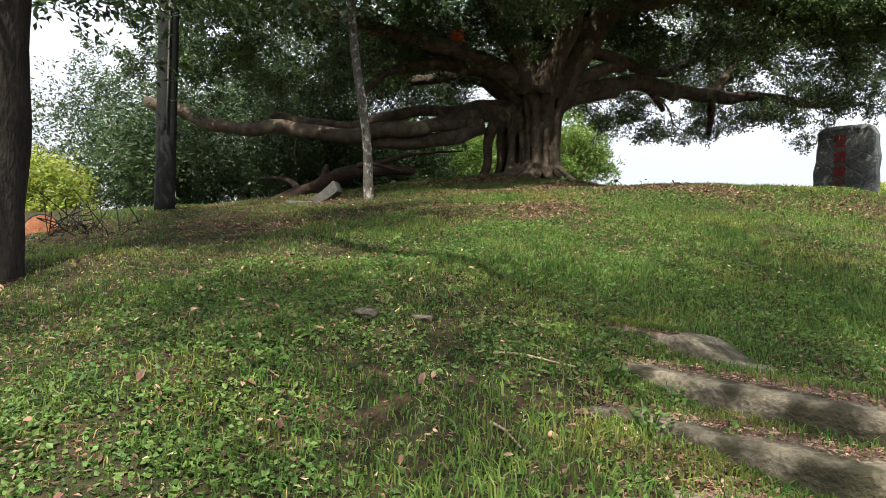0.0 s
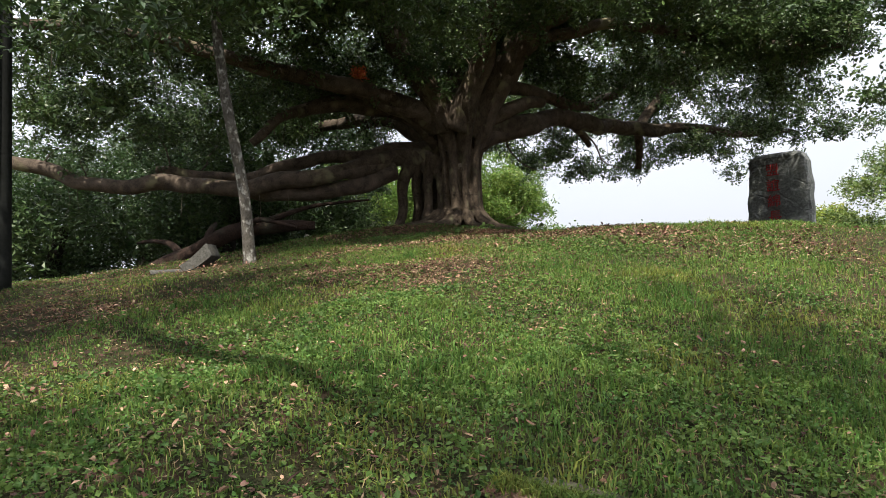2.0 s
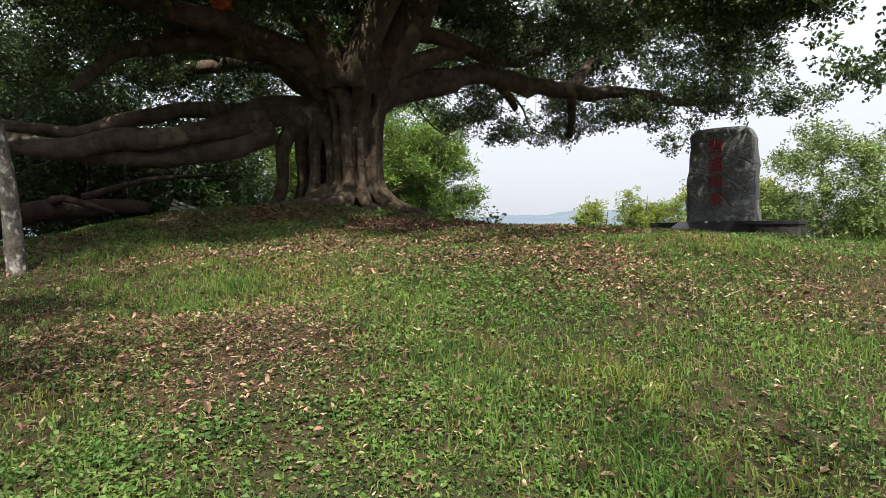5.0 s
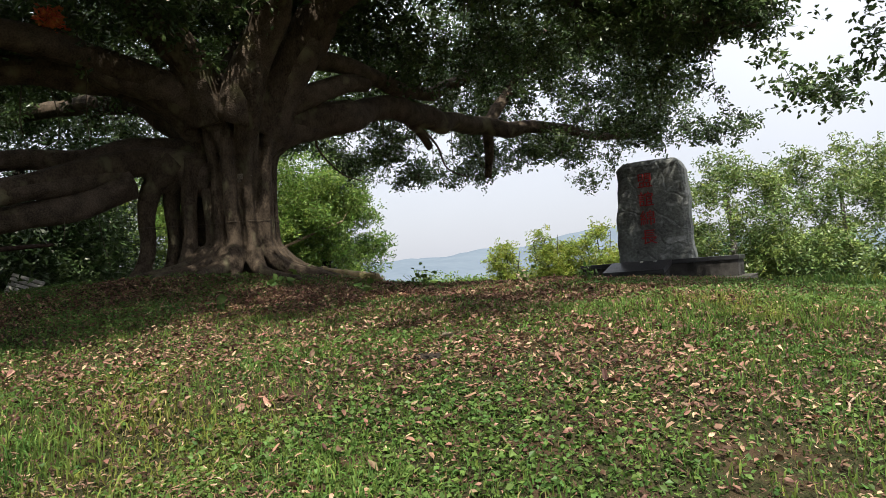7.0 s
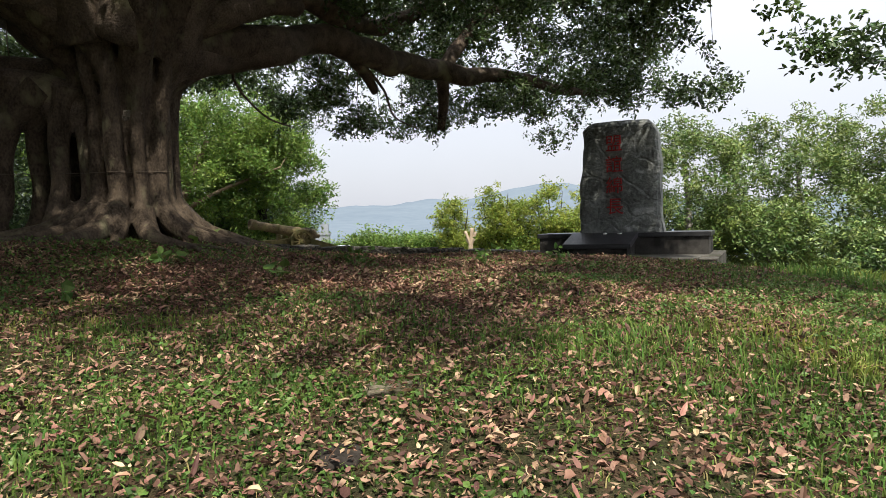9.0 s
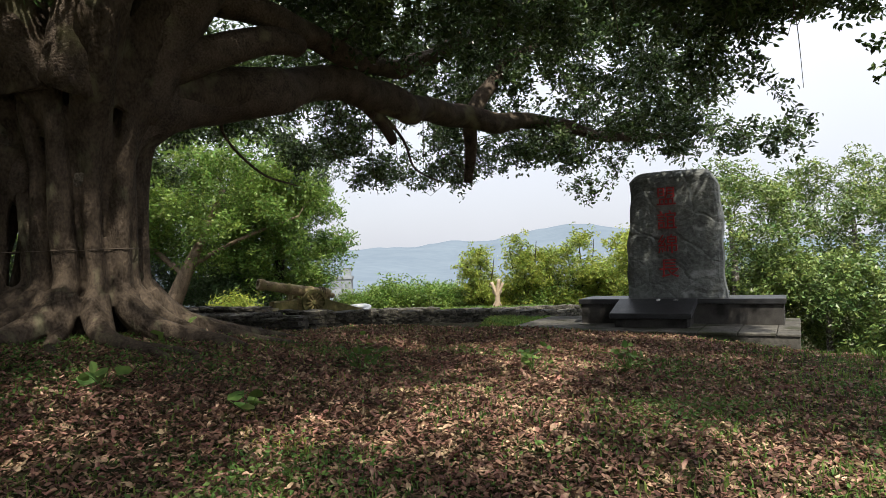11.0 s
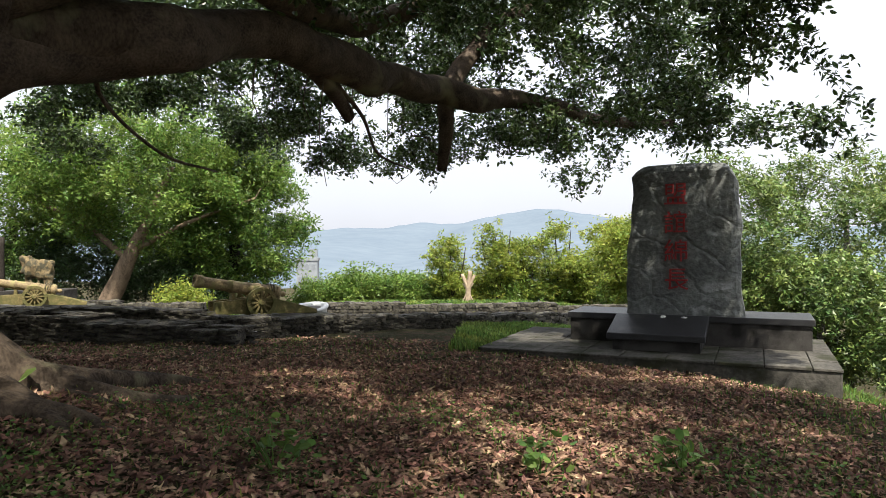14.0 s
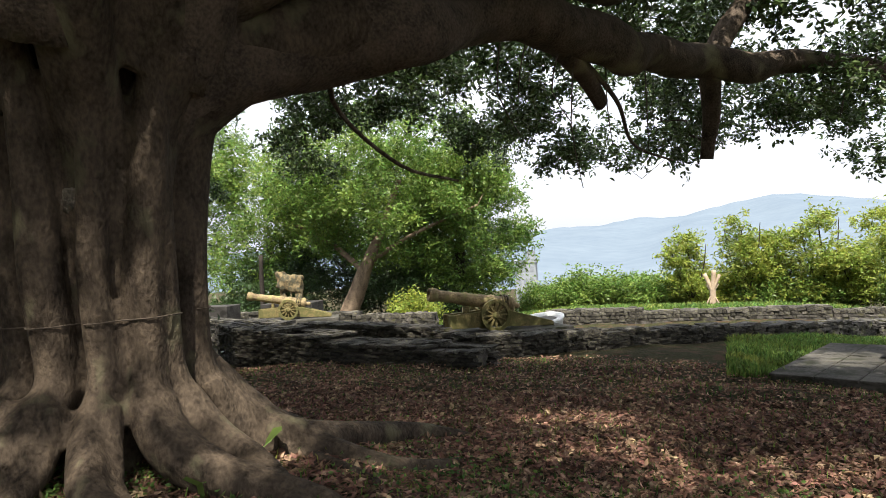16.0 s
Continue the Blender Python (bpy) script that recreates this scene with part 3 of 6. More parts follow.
# the boles into which the column parts
limbs = {
    "low_left": [(1.35, 15.3, 7.1, 0.34), (0.65, 15.0, 7.42, 0.24), (0.05, 14.3, 7.28, 0.2), (-0.6, 13.2, 6.85, 0.19), (-2.4, 12.3, 6.66, 0.2), (-4.2, 11.75, 6.8, 0.19), (-6.0, 11.2, 6.95, 0.18), (-8.1, 10.2, 7.6, 0.16)],
    "low_left_fork": [(0.3, 14.7, 7.1, 0.24), (-0.5, 13.7, 6.6, 0.2), (-1.6, 13.0, 6.45, 0.18), (-3.0, 12.6, 6.75, 0.15)],
    "back_left": [(1.2, 15.5, 7.6, 0.3), (0.2, 15.2, 7.65, 0.22), (-1.4, 14.3, 7.55, 0.17), (-3.0, 13.2, 7.1, 0.13), (-5.5, 12.5, 7.4, 0.1)],
    "arched_left": [(1.4, 15.2, 8.2, 0.4), (0.5, 14.5, 8.6, 0.28), (-0.65, 13.7, 8.75, 0.2), (-1.3, 12.9, 8.4, 0.14), (-2.0, 12.1, 7.6, 0.09)],
    "rising_left": [(1.4, 15.0, 8.2, 0.38), (0.6, 13.9, 8.7, 0.22), (-0.5, 12.4, 8.95, 0.18), (-1.6, 11.0, 9.2, 0.14), (-3.5, 9.0, 9.6, 0.12), (-6.0, 7.4, 9.5, 0.07)],
    "upright_left": [(1.6, 15.0, 8.0, 0.42), (1.5, 14.6, 8.8, 0.3), (1.05, 13.9, 9.7, 0.25), (0.7, 13.2, 10.7, 0.22), (-0.5, 12.0, 12.2, 0.15), (-2.5, 11.0, 13.0, 0.08)],
    "upright_right": [(2.0, 15.0, 8.0, 0.36), (2.45, 14.8, 8.9, 0.26), (2.9, 14.6, 9.6, 0.23), (3.4, 14.2, 10.5, 0.2), (4.2, 13.2, 11.6, 0.14), (5.6, 11.8, 12.0, 0.08)],
    "upright_back": [(2.1, 15.5, 7.9, 0.45), (2.7, 15.5, 8.9, 0.34), (3.4, 15.6, 9.9, 0.3), (4.3, 15.7, 10.7, 0.26), (6.5, 15.2, 11.6, 0.18), (9.0, 14.2, 11.2, 0.09)],
    "centre_back": [(1.7, 15.8, 8.1, 0.45), (1.3, 16.6, 9.6, 0.3), (0.8, 18.0, 11.2, 0.22), (0.4, 20.0, 12.0, 0.12)],
    "far_left_back": [(1.2, 15.7, 8.0, 0.4), (-0.5, 16.5, 8.9, 0.27), (-2.6, 17.6, 9.4, 0.2), (-5.2, 18.4, 9.6, 0.12)],
    "great_right": [(1.85, 15.5, 7.2, 0.28), (2.1, 15.65, 7.7, 0.33), (2.6, 16.05, 8.1, 0.3), (3.3, 16.85, 8.36, 0.26), (3.75, 18.2, 8.66, 0.25), (4.35, 19.9, 8.76, 0.24), (5.25, 22.2, 9.0, 0.22), (6.7, 23.7, 9.16, 0.17), (8.1, 24.9, 9.0, 0.12), (9.8, 25.6, 9.0, 0.08)],
    "right_upper": [(2.3, 15.4, 9.2, 0.22), (3.34, 16.37, 9.05, 0.16), (3.93, 18.0, 9.08, 0.15), (4.45, 20.1, 9.5, 0.14), (5.7, 21.1, 10.5, 0.12), (7.0, 22.0, 11.2, 0.07)],
    "snapped_limb": [(2.2, 15.5, 8.1, 0.26), (2.95, 15.85, 8.5, 0.19), (3.45, 16.45, 8.72, 0.15), (3.6, 16.75, 8.76, 0.12)],
    "right_rise": [(5.2, 22.1, 9.0, 0.17), (5.7, 23.0, 10.0, 0.14), (6.3, 23.6, 10.75, 0.12), (7.5, 24.3, 11.5, 0.08)],
    "right_front": [(3.1, 15.55, 9.5, 0.2), (4.1, 15.9, 10.2, 0.15), (5.6, 16.4, 10.35, 0.135), (7.1, 17.0, 10.0, 0.11), (9.0, 17.6, 9.6, 0.08), (10.6, 18.0, 9.4, 0.05)],
    "hanging_stub": [(5.2, 22.25, 8.95, 0.16), (5.2, 22.4, 8.4, 0.13), (5.14, 22.6, 8.0, 0.1), (5.12, 22.65, 7.75, 0.09)],
    "broken_stub": [(3.9, 18.7, 8.6, 0.12), (4.02, 19.5, 8.42, 0.1), (4.12, 20.0, 8.22, 0.085)],
    "drooping_twig": [(2.9, 16.5, 8.25, 0.03), (2.6, 16.8, 7.85, 0.02), (2.78, 17.53, 7.42, 0.016), (3.0, 18.3, 7.32, 0.01)],
    "drooping_fork": [(4.0, 19.2, 8.6, 0.04), (4.25, 20.0, 8.25, 0.026), (4.3, 20.9, 7.85, 0.02), (4.7, 21.8, 7.7, 0.012)],
}
for key in ("low_left", "rising_left", "upright_left", "upright_right", "upright_back", "great_right", "arched_left", "centre_back", "far_left_back"):
    wood.append(tube(limbs[key][:4], 12, 0.06, len(key), 0.12))
wood += strands(limbs)
V, F = join(wood)
trunk = banyan_part("trunk", V, F, M_BARK, "fluted grey-brown trunk of fused roots with spreading buttress roots")
fuse = trunk.modifiers.new("fuse", "REMESH")
fuse.mode, fuse.voxel_size, fuse.use_smooth_shade = "VOXEL", 0.024, True
skeleton = Skeleton()
for k, (key, rows) in enumerate(limbs.items()):
    V, F, C = tube(rows, 14, 0.17, k + 3, 0.14, wander=0.35)
    banyan_part("limb", V, [F, C], M_LIMB, "thick crooked limb with rough mossy bark" if rows[0][3] > 0.2 else "")
    skeleton.add(spline(rows, 0.35))
# crown: sprays of leaves above and around the limbs, lower at the rim
def crown_points(n, rng):
    out = []
    while len(out) < n:
        a, r = rng.uniform(0, 6.283), rng.random() ** 0.6
        x, y = 2.6 + 12.0 * r * math.cos(a), 17.0 + 11.5 * r * math.sin(a)
        low = 9.8 - 1.3 * r**2 + 1.0 * noise.noise(Vector((x * 0.35, y * 0.35, 4.0)))
        z = max(low, 8.1) + rng.random() ** 1.2 * (4.6 - 2.0 * r)
        if noise.noise(Vector((x * 0.42, y * 0.42, z * 0.5 + 9))) < -0.12:
            continue
        # crown cut back here so that a band of sun falls on the bank
        if x > -4.5 and y + 0.587 * (z - 4.9) < 10.8 + 0.8 * noise.noise(Vector((x * 0.5, 3.0, z * 0.5))):
            continue
        if x > 9.2 and y < 22 and rng.random() < 0.9 or x > 11.0:
            continue
        if y < 12 and x > 2 and z < 8.6 + 0.25 * (12 - y):
            continue
        out.append((x, y, z))
    return out


rng = np.random.default_rng(11)
targets = crown_points(1400, rng)
# sprays that hang in sight at the rim
for x, y, z, s, n in ((9.2, 20.6, 7.9, 0.5, 7), (11.5, 24.2, 8.5, 0.6, 8), (11.2, 16.0, 7.4, 0.5, 7), (7.9, 27.5, 8.1, 0.6, 7), (3.0, 26.0, 8.2, 1.0, 9), (5.0, 25.5, 8.3, 0.9, 9),
                      (8.8, 22.0, 8.5, 0.9, 10), (9.9, 21.6, 9.2, 0.7, 7), (6.5, 24.8, 8.4, 0.7, 8), (1.5, 25.0, 8.6, 0.9, 8), (11.6, 14.5, 8.6, 0.9, 7),
                      (-3.5, 11.0, 8.3, 1.2, 9), (-6.5, 10.5, 8.4, 1.2, 9), (-5.0, 14.0, 8.3, 1.4, 9), (-8.5, 12.0, 8.8, 1.2, 8), (-2.0, 15.5, 8.7, 1.0, 8)):
    targets += [tuple(p) for p in np.array((x, y, z + 0.25)) + rng.normal(size=(n, 3)) * s * np.array((1, 1, 0.35))]
# crown filled by boxes; some lie out of view, added only for shade below
for x0, x1, y0, y1, z0, z1, n in ((-1, 4, 9.8, 14, 9.0, 12.0, 120), (8.5, 12, 10.5, 14.5, 10.2, 11.8, 110), (4.2, 8.5, 10.4, 13.5, 9.9, 11.6, 80), (8.4, 11, 18.2, 21.4, 9.6, 11.4, 90), (7.0, 11.0, 16.6, 18.6, 9.3, 10.6, 60), (3, 11, 16, 27, 9.2, 12.0, 170), (-9, 2, 9.5, 16.5, 8.7, 11.5, 260), (2, 9, 13.5, 18.5, 10.2, 12.2, 120)):
    made = 0
    while made < n:
        q = (rng.uniform(x0, x1), rng.uniform(y0, y1), rng.uniform(z0, z1))
        if noise.noise(Vector((q[0] * 0.5, q[1] * 0.5, q[2] * 0.6 + 3))) > -0.05 and (x0 != 3 or q[0] < 9.5 or q[1] > 20):
            targets.append(q)
            made += 1
tubes, lines = branch_out(skeleton, targets, rng, sides=4)
V, F = join(tubes)
tagged(banyan_part("branchwork", V, F, M_TWIG, "thin dark branches"), kind="stuff")
low = [q for q in lines if q[-1, 2] < 10.1]
V, F = leafy(low, rng, 180, 0.21, 0.102, droop=0.35, oval=True, wide=0.5)
tagged(banyan_part("crown", V, F, M_LEAF, "dense crown of small glossy dark green leaves", False), kind="stuff")
V, F = leafy([q for q in lines if q[-1, 2] >= 10.1], rng, 204, 0.3, 0.155, droop=0.2, plain=True)
tagged(banyan_part("upper_crown", V, F, M_LEAF, "thick upper crown of dark green leaves", False), kind="stuff")
# aerial roots and threads under the limbs
threads = []
for k in range(40):
    key = ("great_right", "low_left", "rising_left", "arched_left", "right_front")[k % 5]
    line = spline(limbs[key], 0.3)
    p = line[rng.integers(2, len(line) - 2)]
    ln = rng.uniform(0.3, 1.3)
    threads.append(tube([(p[0], p[1], p[2] - p[3] * 0.8, 0.008), (p[0] + rng.normal() * 0.06, p[1] + rng.normal() * 0.06, p[2] - p[3] - ln * 0.5, 0.006), (p[0] + rng.normal() * 0.1, p[1], p[2] - p[3] - ln, 0.004)], 4, 0, k, 0.3))
V, F = join(threads)
tagged(banyan_part("root_fringe", V, F, M_TWIG, "thin hanging aerial roots"), kind="stuff")


# pale scar on the column and a thin wire tied round it
bpy.context.view_layer.update()
column = trunk.evaluated_get(bpy.context.evaluated_depsgraph_get())


def on_column(angle, z, out=1.6):
    """The place on the bark that faces that direction at that height."""
    far = Vector((1.74 + out * math.cos(angle), 15.45 + out * math.sin(angle), z))
    centre = Vector((1.74, 15.45, z))
    hit, at, normal, _ = column.ray_cast(to_banyan @ far, (centre - far).normalized())
    return (banyan.matrix_world @ at if hit else centre.lerp(far, 0.38)), (normal if hit else (far - centre).normalized())


at, normal = on_column(-1.05, 7.06)
bm = bmesh.new()
bmesh.ops.create_icosphere(bm, subdivisions=3, radius=1.0)
for v in bm.verts:
    v.co = Vector((v.co.x * 0.15, v.co.y * 0.065, v.co.z * 0.012)) * (1 + 0.5 * noise.noise(v.co * 2.1)) + noise.noise_vector(v.co * 5) * 0.006
m = Matrix.Translation(at - normal * 0.004 - B_ORIGIN) @ normal.to_track_quat("Z", "Y").to_matrix().to_4x4()
part("bark_scar", bm, M_SCAR, banyan, "pale flaking bark scar", True, m)
ring = []
for k in range(49):
    at, normal = on_column(k / 48 * 2 * math.pi, 6.38 + 0.015 * math.sin(k / 48 * 2 * math.pi))
    p = at + normal * 0.012
    ring.append((p.x, p.y, p.z, 0.0045))
V, F, C = tube(ring, 5, 0, 1, 0.06)
wire = new("wire_loop", mesh_np("wire_loop", np.asarray(V) - B0, [F, C], M_TWIG, True))
wire.matrix_world = banyan.matrix_world.copy()
tagged(wire, "thin dark wire tied round the banyan trunk", "wire")


# ---- the memorial stone ----
U_ANGLE = -20.9
memorial = pose(9.19, 22.78, 0, 0, 0, U_ANGLE)   # local x along the base, local -y to the front


def slab_thing(name, label, category, x0, x1, y0, y1, z0, z1, mat, bevel=0.015, amount=0.004):
    bm = box(bmesh.new(), x0, x1, y0, y1, z0, z1, bevel, 2)
    rough_up(bm, amount, 3.0)
    me_ob = part(name, bm, mat, None)
    me_ob.matrix_world = memorial
    return tagged(me_ob, label, category)


platform = empty("stone_platform", memorial, "low stained concrete platform paved with stone slabs", "platform")
bm = box(bmesh.new(), -3.05, 2.15, -1.70, 1.3, 3.9, 4.74, 0.02, 2)
part("platform_body", bm, M_CONCRETE, platform)
rng = random.Random(3)
px = -3.07
while px < 2.1:
    w = min(rng.uniform(0.5, 0.7), 2.17 - px)
    for k in range(5):
        y0, y1 = -1.72 + k * 0.604, -1.72 + (k + 1) * 0.604 - 0.012
        if y0 > -0.3 and -1.9 < px < 1.6:
            continue
        bm = box(bmesh.new(), px, px + w - 0.012, y0, y1, 4.742, 4.785 + rng.uniform(-0.006, 0.006), 0.008)
        part("paving_slab", bm, M_CONCRETE, platform)
    px += w
pedestal = empty("stone_pedestal", memorial, "dark granite pedestal with polished coping under the memorial", "pedestal")
part("pedestal_body", box(bmesh.new(), -1.9, 1.9, -0.2, 0.85, 4.70, 5.17, 0.012, 2), M_PEDESTAL, pedestal)
part("coping", box(bmesh.new(), -1.94, 1.94, -0.24, 0.89, 5.172, 5.275, 0.012, 2), M_GRANITE, pedestal, "polished black granite coping")
desk = empty("inscription_desk", memorial, "sloping polished black granite inscription desk", "plaque")
bm = bmesh.new()
prof = [(-0.243, 4.79), (-1.1, 4.79), (-1.1, 4.95), (-0.243, 5.14)]
def prism(bm, x0, x1, prof):
    a = [bm.verts.new((x0, y, z)) for y, z in prof]
    b = [bm.verts.new((x1, y, z)) for y, z in prof]
    bm.faces.new(a); bm.faces.new(b[::-1])
    for i in range(len(prof)):
        j = (i + 1) % len(prof)
        bm.faces.new((a[i], a[j], b[j], b[i]))
    return bm
part("desk_base", prism(bm, -0.98, 0.34, prof), M_PEDESTAL, desk)
bm = prism(bmesh.new(), -1.06, 0.42, [(-0.245, 5.17), (-1.18, 4.96), (-1.18, 5.06), (-0.32, 5.285), (-0.245, 5.285)])
bmesh.ops.bevel(bm, geom=list(bm.edges), offset=0.008, segments=1, affect="EDGES")
part("desk_top", bm, M_GRANITE, desk, "polished black sloping slab")
for k, x in enumerate((-0.28, 0.05)):
    bm = bmesh.new()
    bmesh.ops.create_icosphere(bm, subdivisions=2, radius=0.05)
    for v in bm.verts:
        v.co.z *= 0.3
    rough_up(bm, 0.02, 14, k * 3.3)
    pebble = part("pebble", bm, M_WHITE, None, smooth=True)
    pebble.matrix_world = memorial @ pose(x, -0.42, 5.262, 14, 0, 30 * k)
    tagged(pebble, "small pale pebble lying on the black desk", "pebble", "pebbles on the desk")

# the stone itself: a tall rough slab, a little narrower at the top, with a rounded crest
bm = bmesh.new()
NX, NZ = 26, 40
def stele_edge(s):
    """Left and right edge at height share s."""
    left = -0.95 + 0.15 * s + 0.018 * math.sin(9 * s + 1) + 0.012 * math.sin(23 * s)
    right = 0.93 - 0.06 * s + 0.02 * math.sin(8 * s + 2.2) + 0.012 * math.sin(19 * s + 1)
    return left, right
sides = []
for face in (0, 1):
    grid = []
    for i in range(NX + 1):
        col = []
        for j in range(NZ + 1):
            s, q = j / NZ, i / NX
            top = 2.52 + 0.06 * math.sin(2.2 * q + 0.6) - 0.16 * max(0, 1 - q / 0.16) ** 2 - 0.3 * max(0, (q - 0.86) / 0.14) ** 2
            l, r = stele_edge(s)
            x, z = l + (r - l) * q, 5.24 + top * s
            edge = min(q, 1 - q, (1 - s) * 1.4)
            bulge = 0.07 * min(1, edge / 0.07) ** 0.5
            y = (-0.12 - bulge) if face == 0 else (0.24 + bulge)
            n = noise.noise(Vector((x * 1.6, z * 1.6, face * 5))) * 0.035 + noise.noise(Vector((x * 5, z * 5, face * 5))) * 0.014
            n *= 0.25 + 0.75 * min(1, max(0, abs(x + 0.09) - 0.2) / 0.25) if face == 0 else 1
            col.append(bm.verts.new((x, y + n, z)))
        grid.append(col)
    sides.append(grid)
    for i in range(NX):
        for j in range(NZ):
            q = (grid[i][j], grid[i + 1][j], grid[i + 1][j + 1], grid[i][j + 1])
            bm.faces.new(q if face == 0 else q[::-1])
rim = [(i, 0) for i in range(NX)] + [(NX, j) for j in range(NZ)] + [(i, NZ) for i in range(NX, 0, -1)] + [(0, j) for j in range(NZ, 0, -1)]
for n, (i, j) in enumerate(rim):
    i2, j2 = rim[(n + 1) % len(rim)]
    bm.faces.new((sides[0][i][j], sides[1][i][j], sides[1][i2][j2], sides[0][i2][j2]))
stele = empty("memorial_stone", memorial, "tall rough grey memorial stone with red carved characters", "monument")
part("slab", bm, M_STELE, stele, "rough weathered grey stone slab")
for k, glyph in enumerate("盟誼綿長"):
    cu = bpy.data.curves.new("glyph", "FONT")
    cu.body, cu.size, cu.extrude, cu.align_x = glyph, 0.4, 0.012, "CENTER"
    cu.offset = 0.001
    tmp = bpy.data.objects.new("glyph", cu)
    scene.collection.objects.link(tmp)
    me = bpy.data.meshes.new_from_object(tmp.evaluated_get(bpy.context.evaluated_depsgraph_get()))
    bpy.data.objects.remove(tmp)
    me.materials.clear()
    me.materials.append(M_RED)
    part("character", me, M_RED, stele, "carved character in worn red paint", local=pose(-0.09, -0.214, 7.16 - 0.475 * k, 90))

# ---- dry-stone walls ----
rng = random.Random(8)
STONES, BLOCKS = [], []
for k in range(20):
    bm = box(bmesh.new(), -0.5, 0.5, -0.5, 0.5, -0.5, 0.5)
    if k < 10:
        bmesh.ops.bevel(bm, geom=list(bm.edges), offset=0.09, segments=1, affect="EDGES")
    for v in bm.verts:
        v.co += Vector((rng.uniform(-1, 1) * 0.08, rng.uniform(-1, 1) * 0.09, rng.uniform(-1, 1) * 0.12))
    me = bpy.data.meshes.new("stone")
    bmesh.ops.recalc_face_normals(bm, faces=bm.faces)
    bm.to_mesh(me)
    bm.free()
    me.materials.append(M_SLATE)
    (STONES if k < 10 else BLOCKS).append(me)


def stone_wall(label, a, b, bottom, top_a, top_b, thick, rng, parts=280, course=0.06, cap=True):
    """Flat stones stacked in courses along a line from a to b, with wide capping stones; the first ones are parts, the rest joined."""
    wall = empty("dry_stone_wall", pose(a[0], a[1], bottom), label, "wall", kind="structure")
    ax, ay = b[0] - a[0], b[1] - a[1]
    ln = math.hypot(ax, ay)
    ang = math.degrees(math.atan2(ay, ax))
    rows = []
    top = max(top_a, top_b)
    z = bottom
    while z < top + 0.02:
        h = course * rng.uniform(0.75, 1.25)
        x = -rng.uniform(0, 0.2)
        while x < ln:
            w = rng.uniform(0.1, 0.27)
            share = min(max((x + w / 2) / ln, 0), 1)
            lim = top_a + (top_b - top_a) * share
            if z + h * 0.5 < lim:
                last = z + h * 1.3 >= lim and cap
                for side in ((-1, 1) if not last else (-1, -0.2, 0.5, 1) if thick > 0.7 else (-1, 0.3, 1)):
                    d = rng.uniform(0.2, 0.3) if last else rng.uniform(0.16, 0.24)
                    y = side * (thick / 2 - d / 2 + rng.uniform(-0.03, 0.03))
                    rows.append((x + w / 2, y, z + h / 2, (w * 1.15 if last else w) - 0.01, d, h * (rng.uniform(0.7, 1.5) if last else rng.uniform(0.8, 1.0)), rng.uniform(-9, 9)))
            x += w
        z += h
    base = pose(0, 0, 0, 0, 0, ang)
    front = sorted(rows, key=lambda r: (r[1] > 0.05, -r[2]))
    for r in front[:parts]:
        part("stone", rng.choice(STONES), M_SLATE, wall, local=base @ pose(r[0], r[1], r[2] - bottom, rng.uniform(-5, 5), rng.uniform(-4, 4), r[6]) @ Matrix.Diagonal((r[3], r[4], r[5], 1)))
    vs, fs, n = [], {}, 0
    for r in front[parts:]:
        me = rng.choice(BLOCKS)
        m = base @ pose(r[0], r[1], r[2] - bottom, 0, 0, r[6]) @ Matrix.Diagonal((r[3], r[4], r[5], 1))
        vs += [m @ v.co for v in me.vertices]
        for p in me.polygons:
            fs.setdefault(len(p.vertices), []).append([i + n for i in p.vertices])
        n += len(me.vertices)
    if vs:
        tagged(part("stones", mesh_np("stones", np.array([tuple(v) for v in vs]), [np.array(f) for f in fs.values()], M_SLATE), M_SLATE, wall), kind="stuff")
    drop = min(top_a, top_b) - bottom - 0.06
    part("core", box(bmesh.new(), 0.03, ln - 0.03, -thick / 2 + 0.07, thick / 2 - 0.07, -0.3, drop), M_SLATE, wall, local=base)
    return wall


WALL = "low dry-stone wall of dark flat slates with capping stones"
stone_wall(WALL, (0.95, 23.3), (4.3, 26.75), 4.55, 5.17, 4.86, 0.5, rng)
stone_wall(WALL, (4.32, 26.77), (9.3, 31.8), 4.1, 4.86, 4.36, 0.5, rng, 120)
stone_wall("wide low dry-stone sill below the cannon mouth", (-1.2, 22.5), (1.75, 21.95), 4.6, 5.21, 5.16, 0.8, rng)
stone_wall(WALL, (-3.6, 23.2), (-1.25, 22.55), 4.6, 5.36, 5.3, 0.9, rng)
stone_wall(WALL, (-3.7, 25.2), (0.2, 24.1), 4.5, 5.24, 5.2, 0.5, rng, 150)
stone_wall("dry-stone wall beside the far cannon", (-6.2, 25.4), (-3.75, 23.4), 4.4, 5.2, 5.26, 0.6, rng, 100)
stone_wall(WALL, (-12.5, 30.2), (-6.3, 27.6), 4.1, 4.86, 4.98, 0.6, rng, 150)
stone_wall("far dry-stone parapet wall edged with grass", (-1.0, 36.6), (13.0, 38.2), 3.2, 4.28, 4.0, 0.6, rng, 200, course=0.12)
stone_wall("far dry-stone parapet wall behind the cannons", (-14.0, 33.0), (-4.6, 34.0), 3.6, 4.75, 4.5, 0.6, rng, 150, course=0.12)


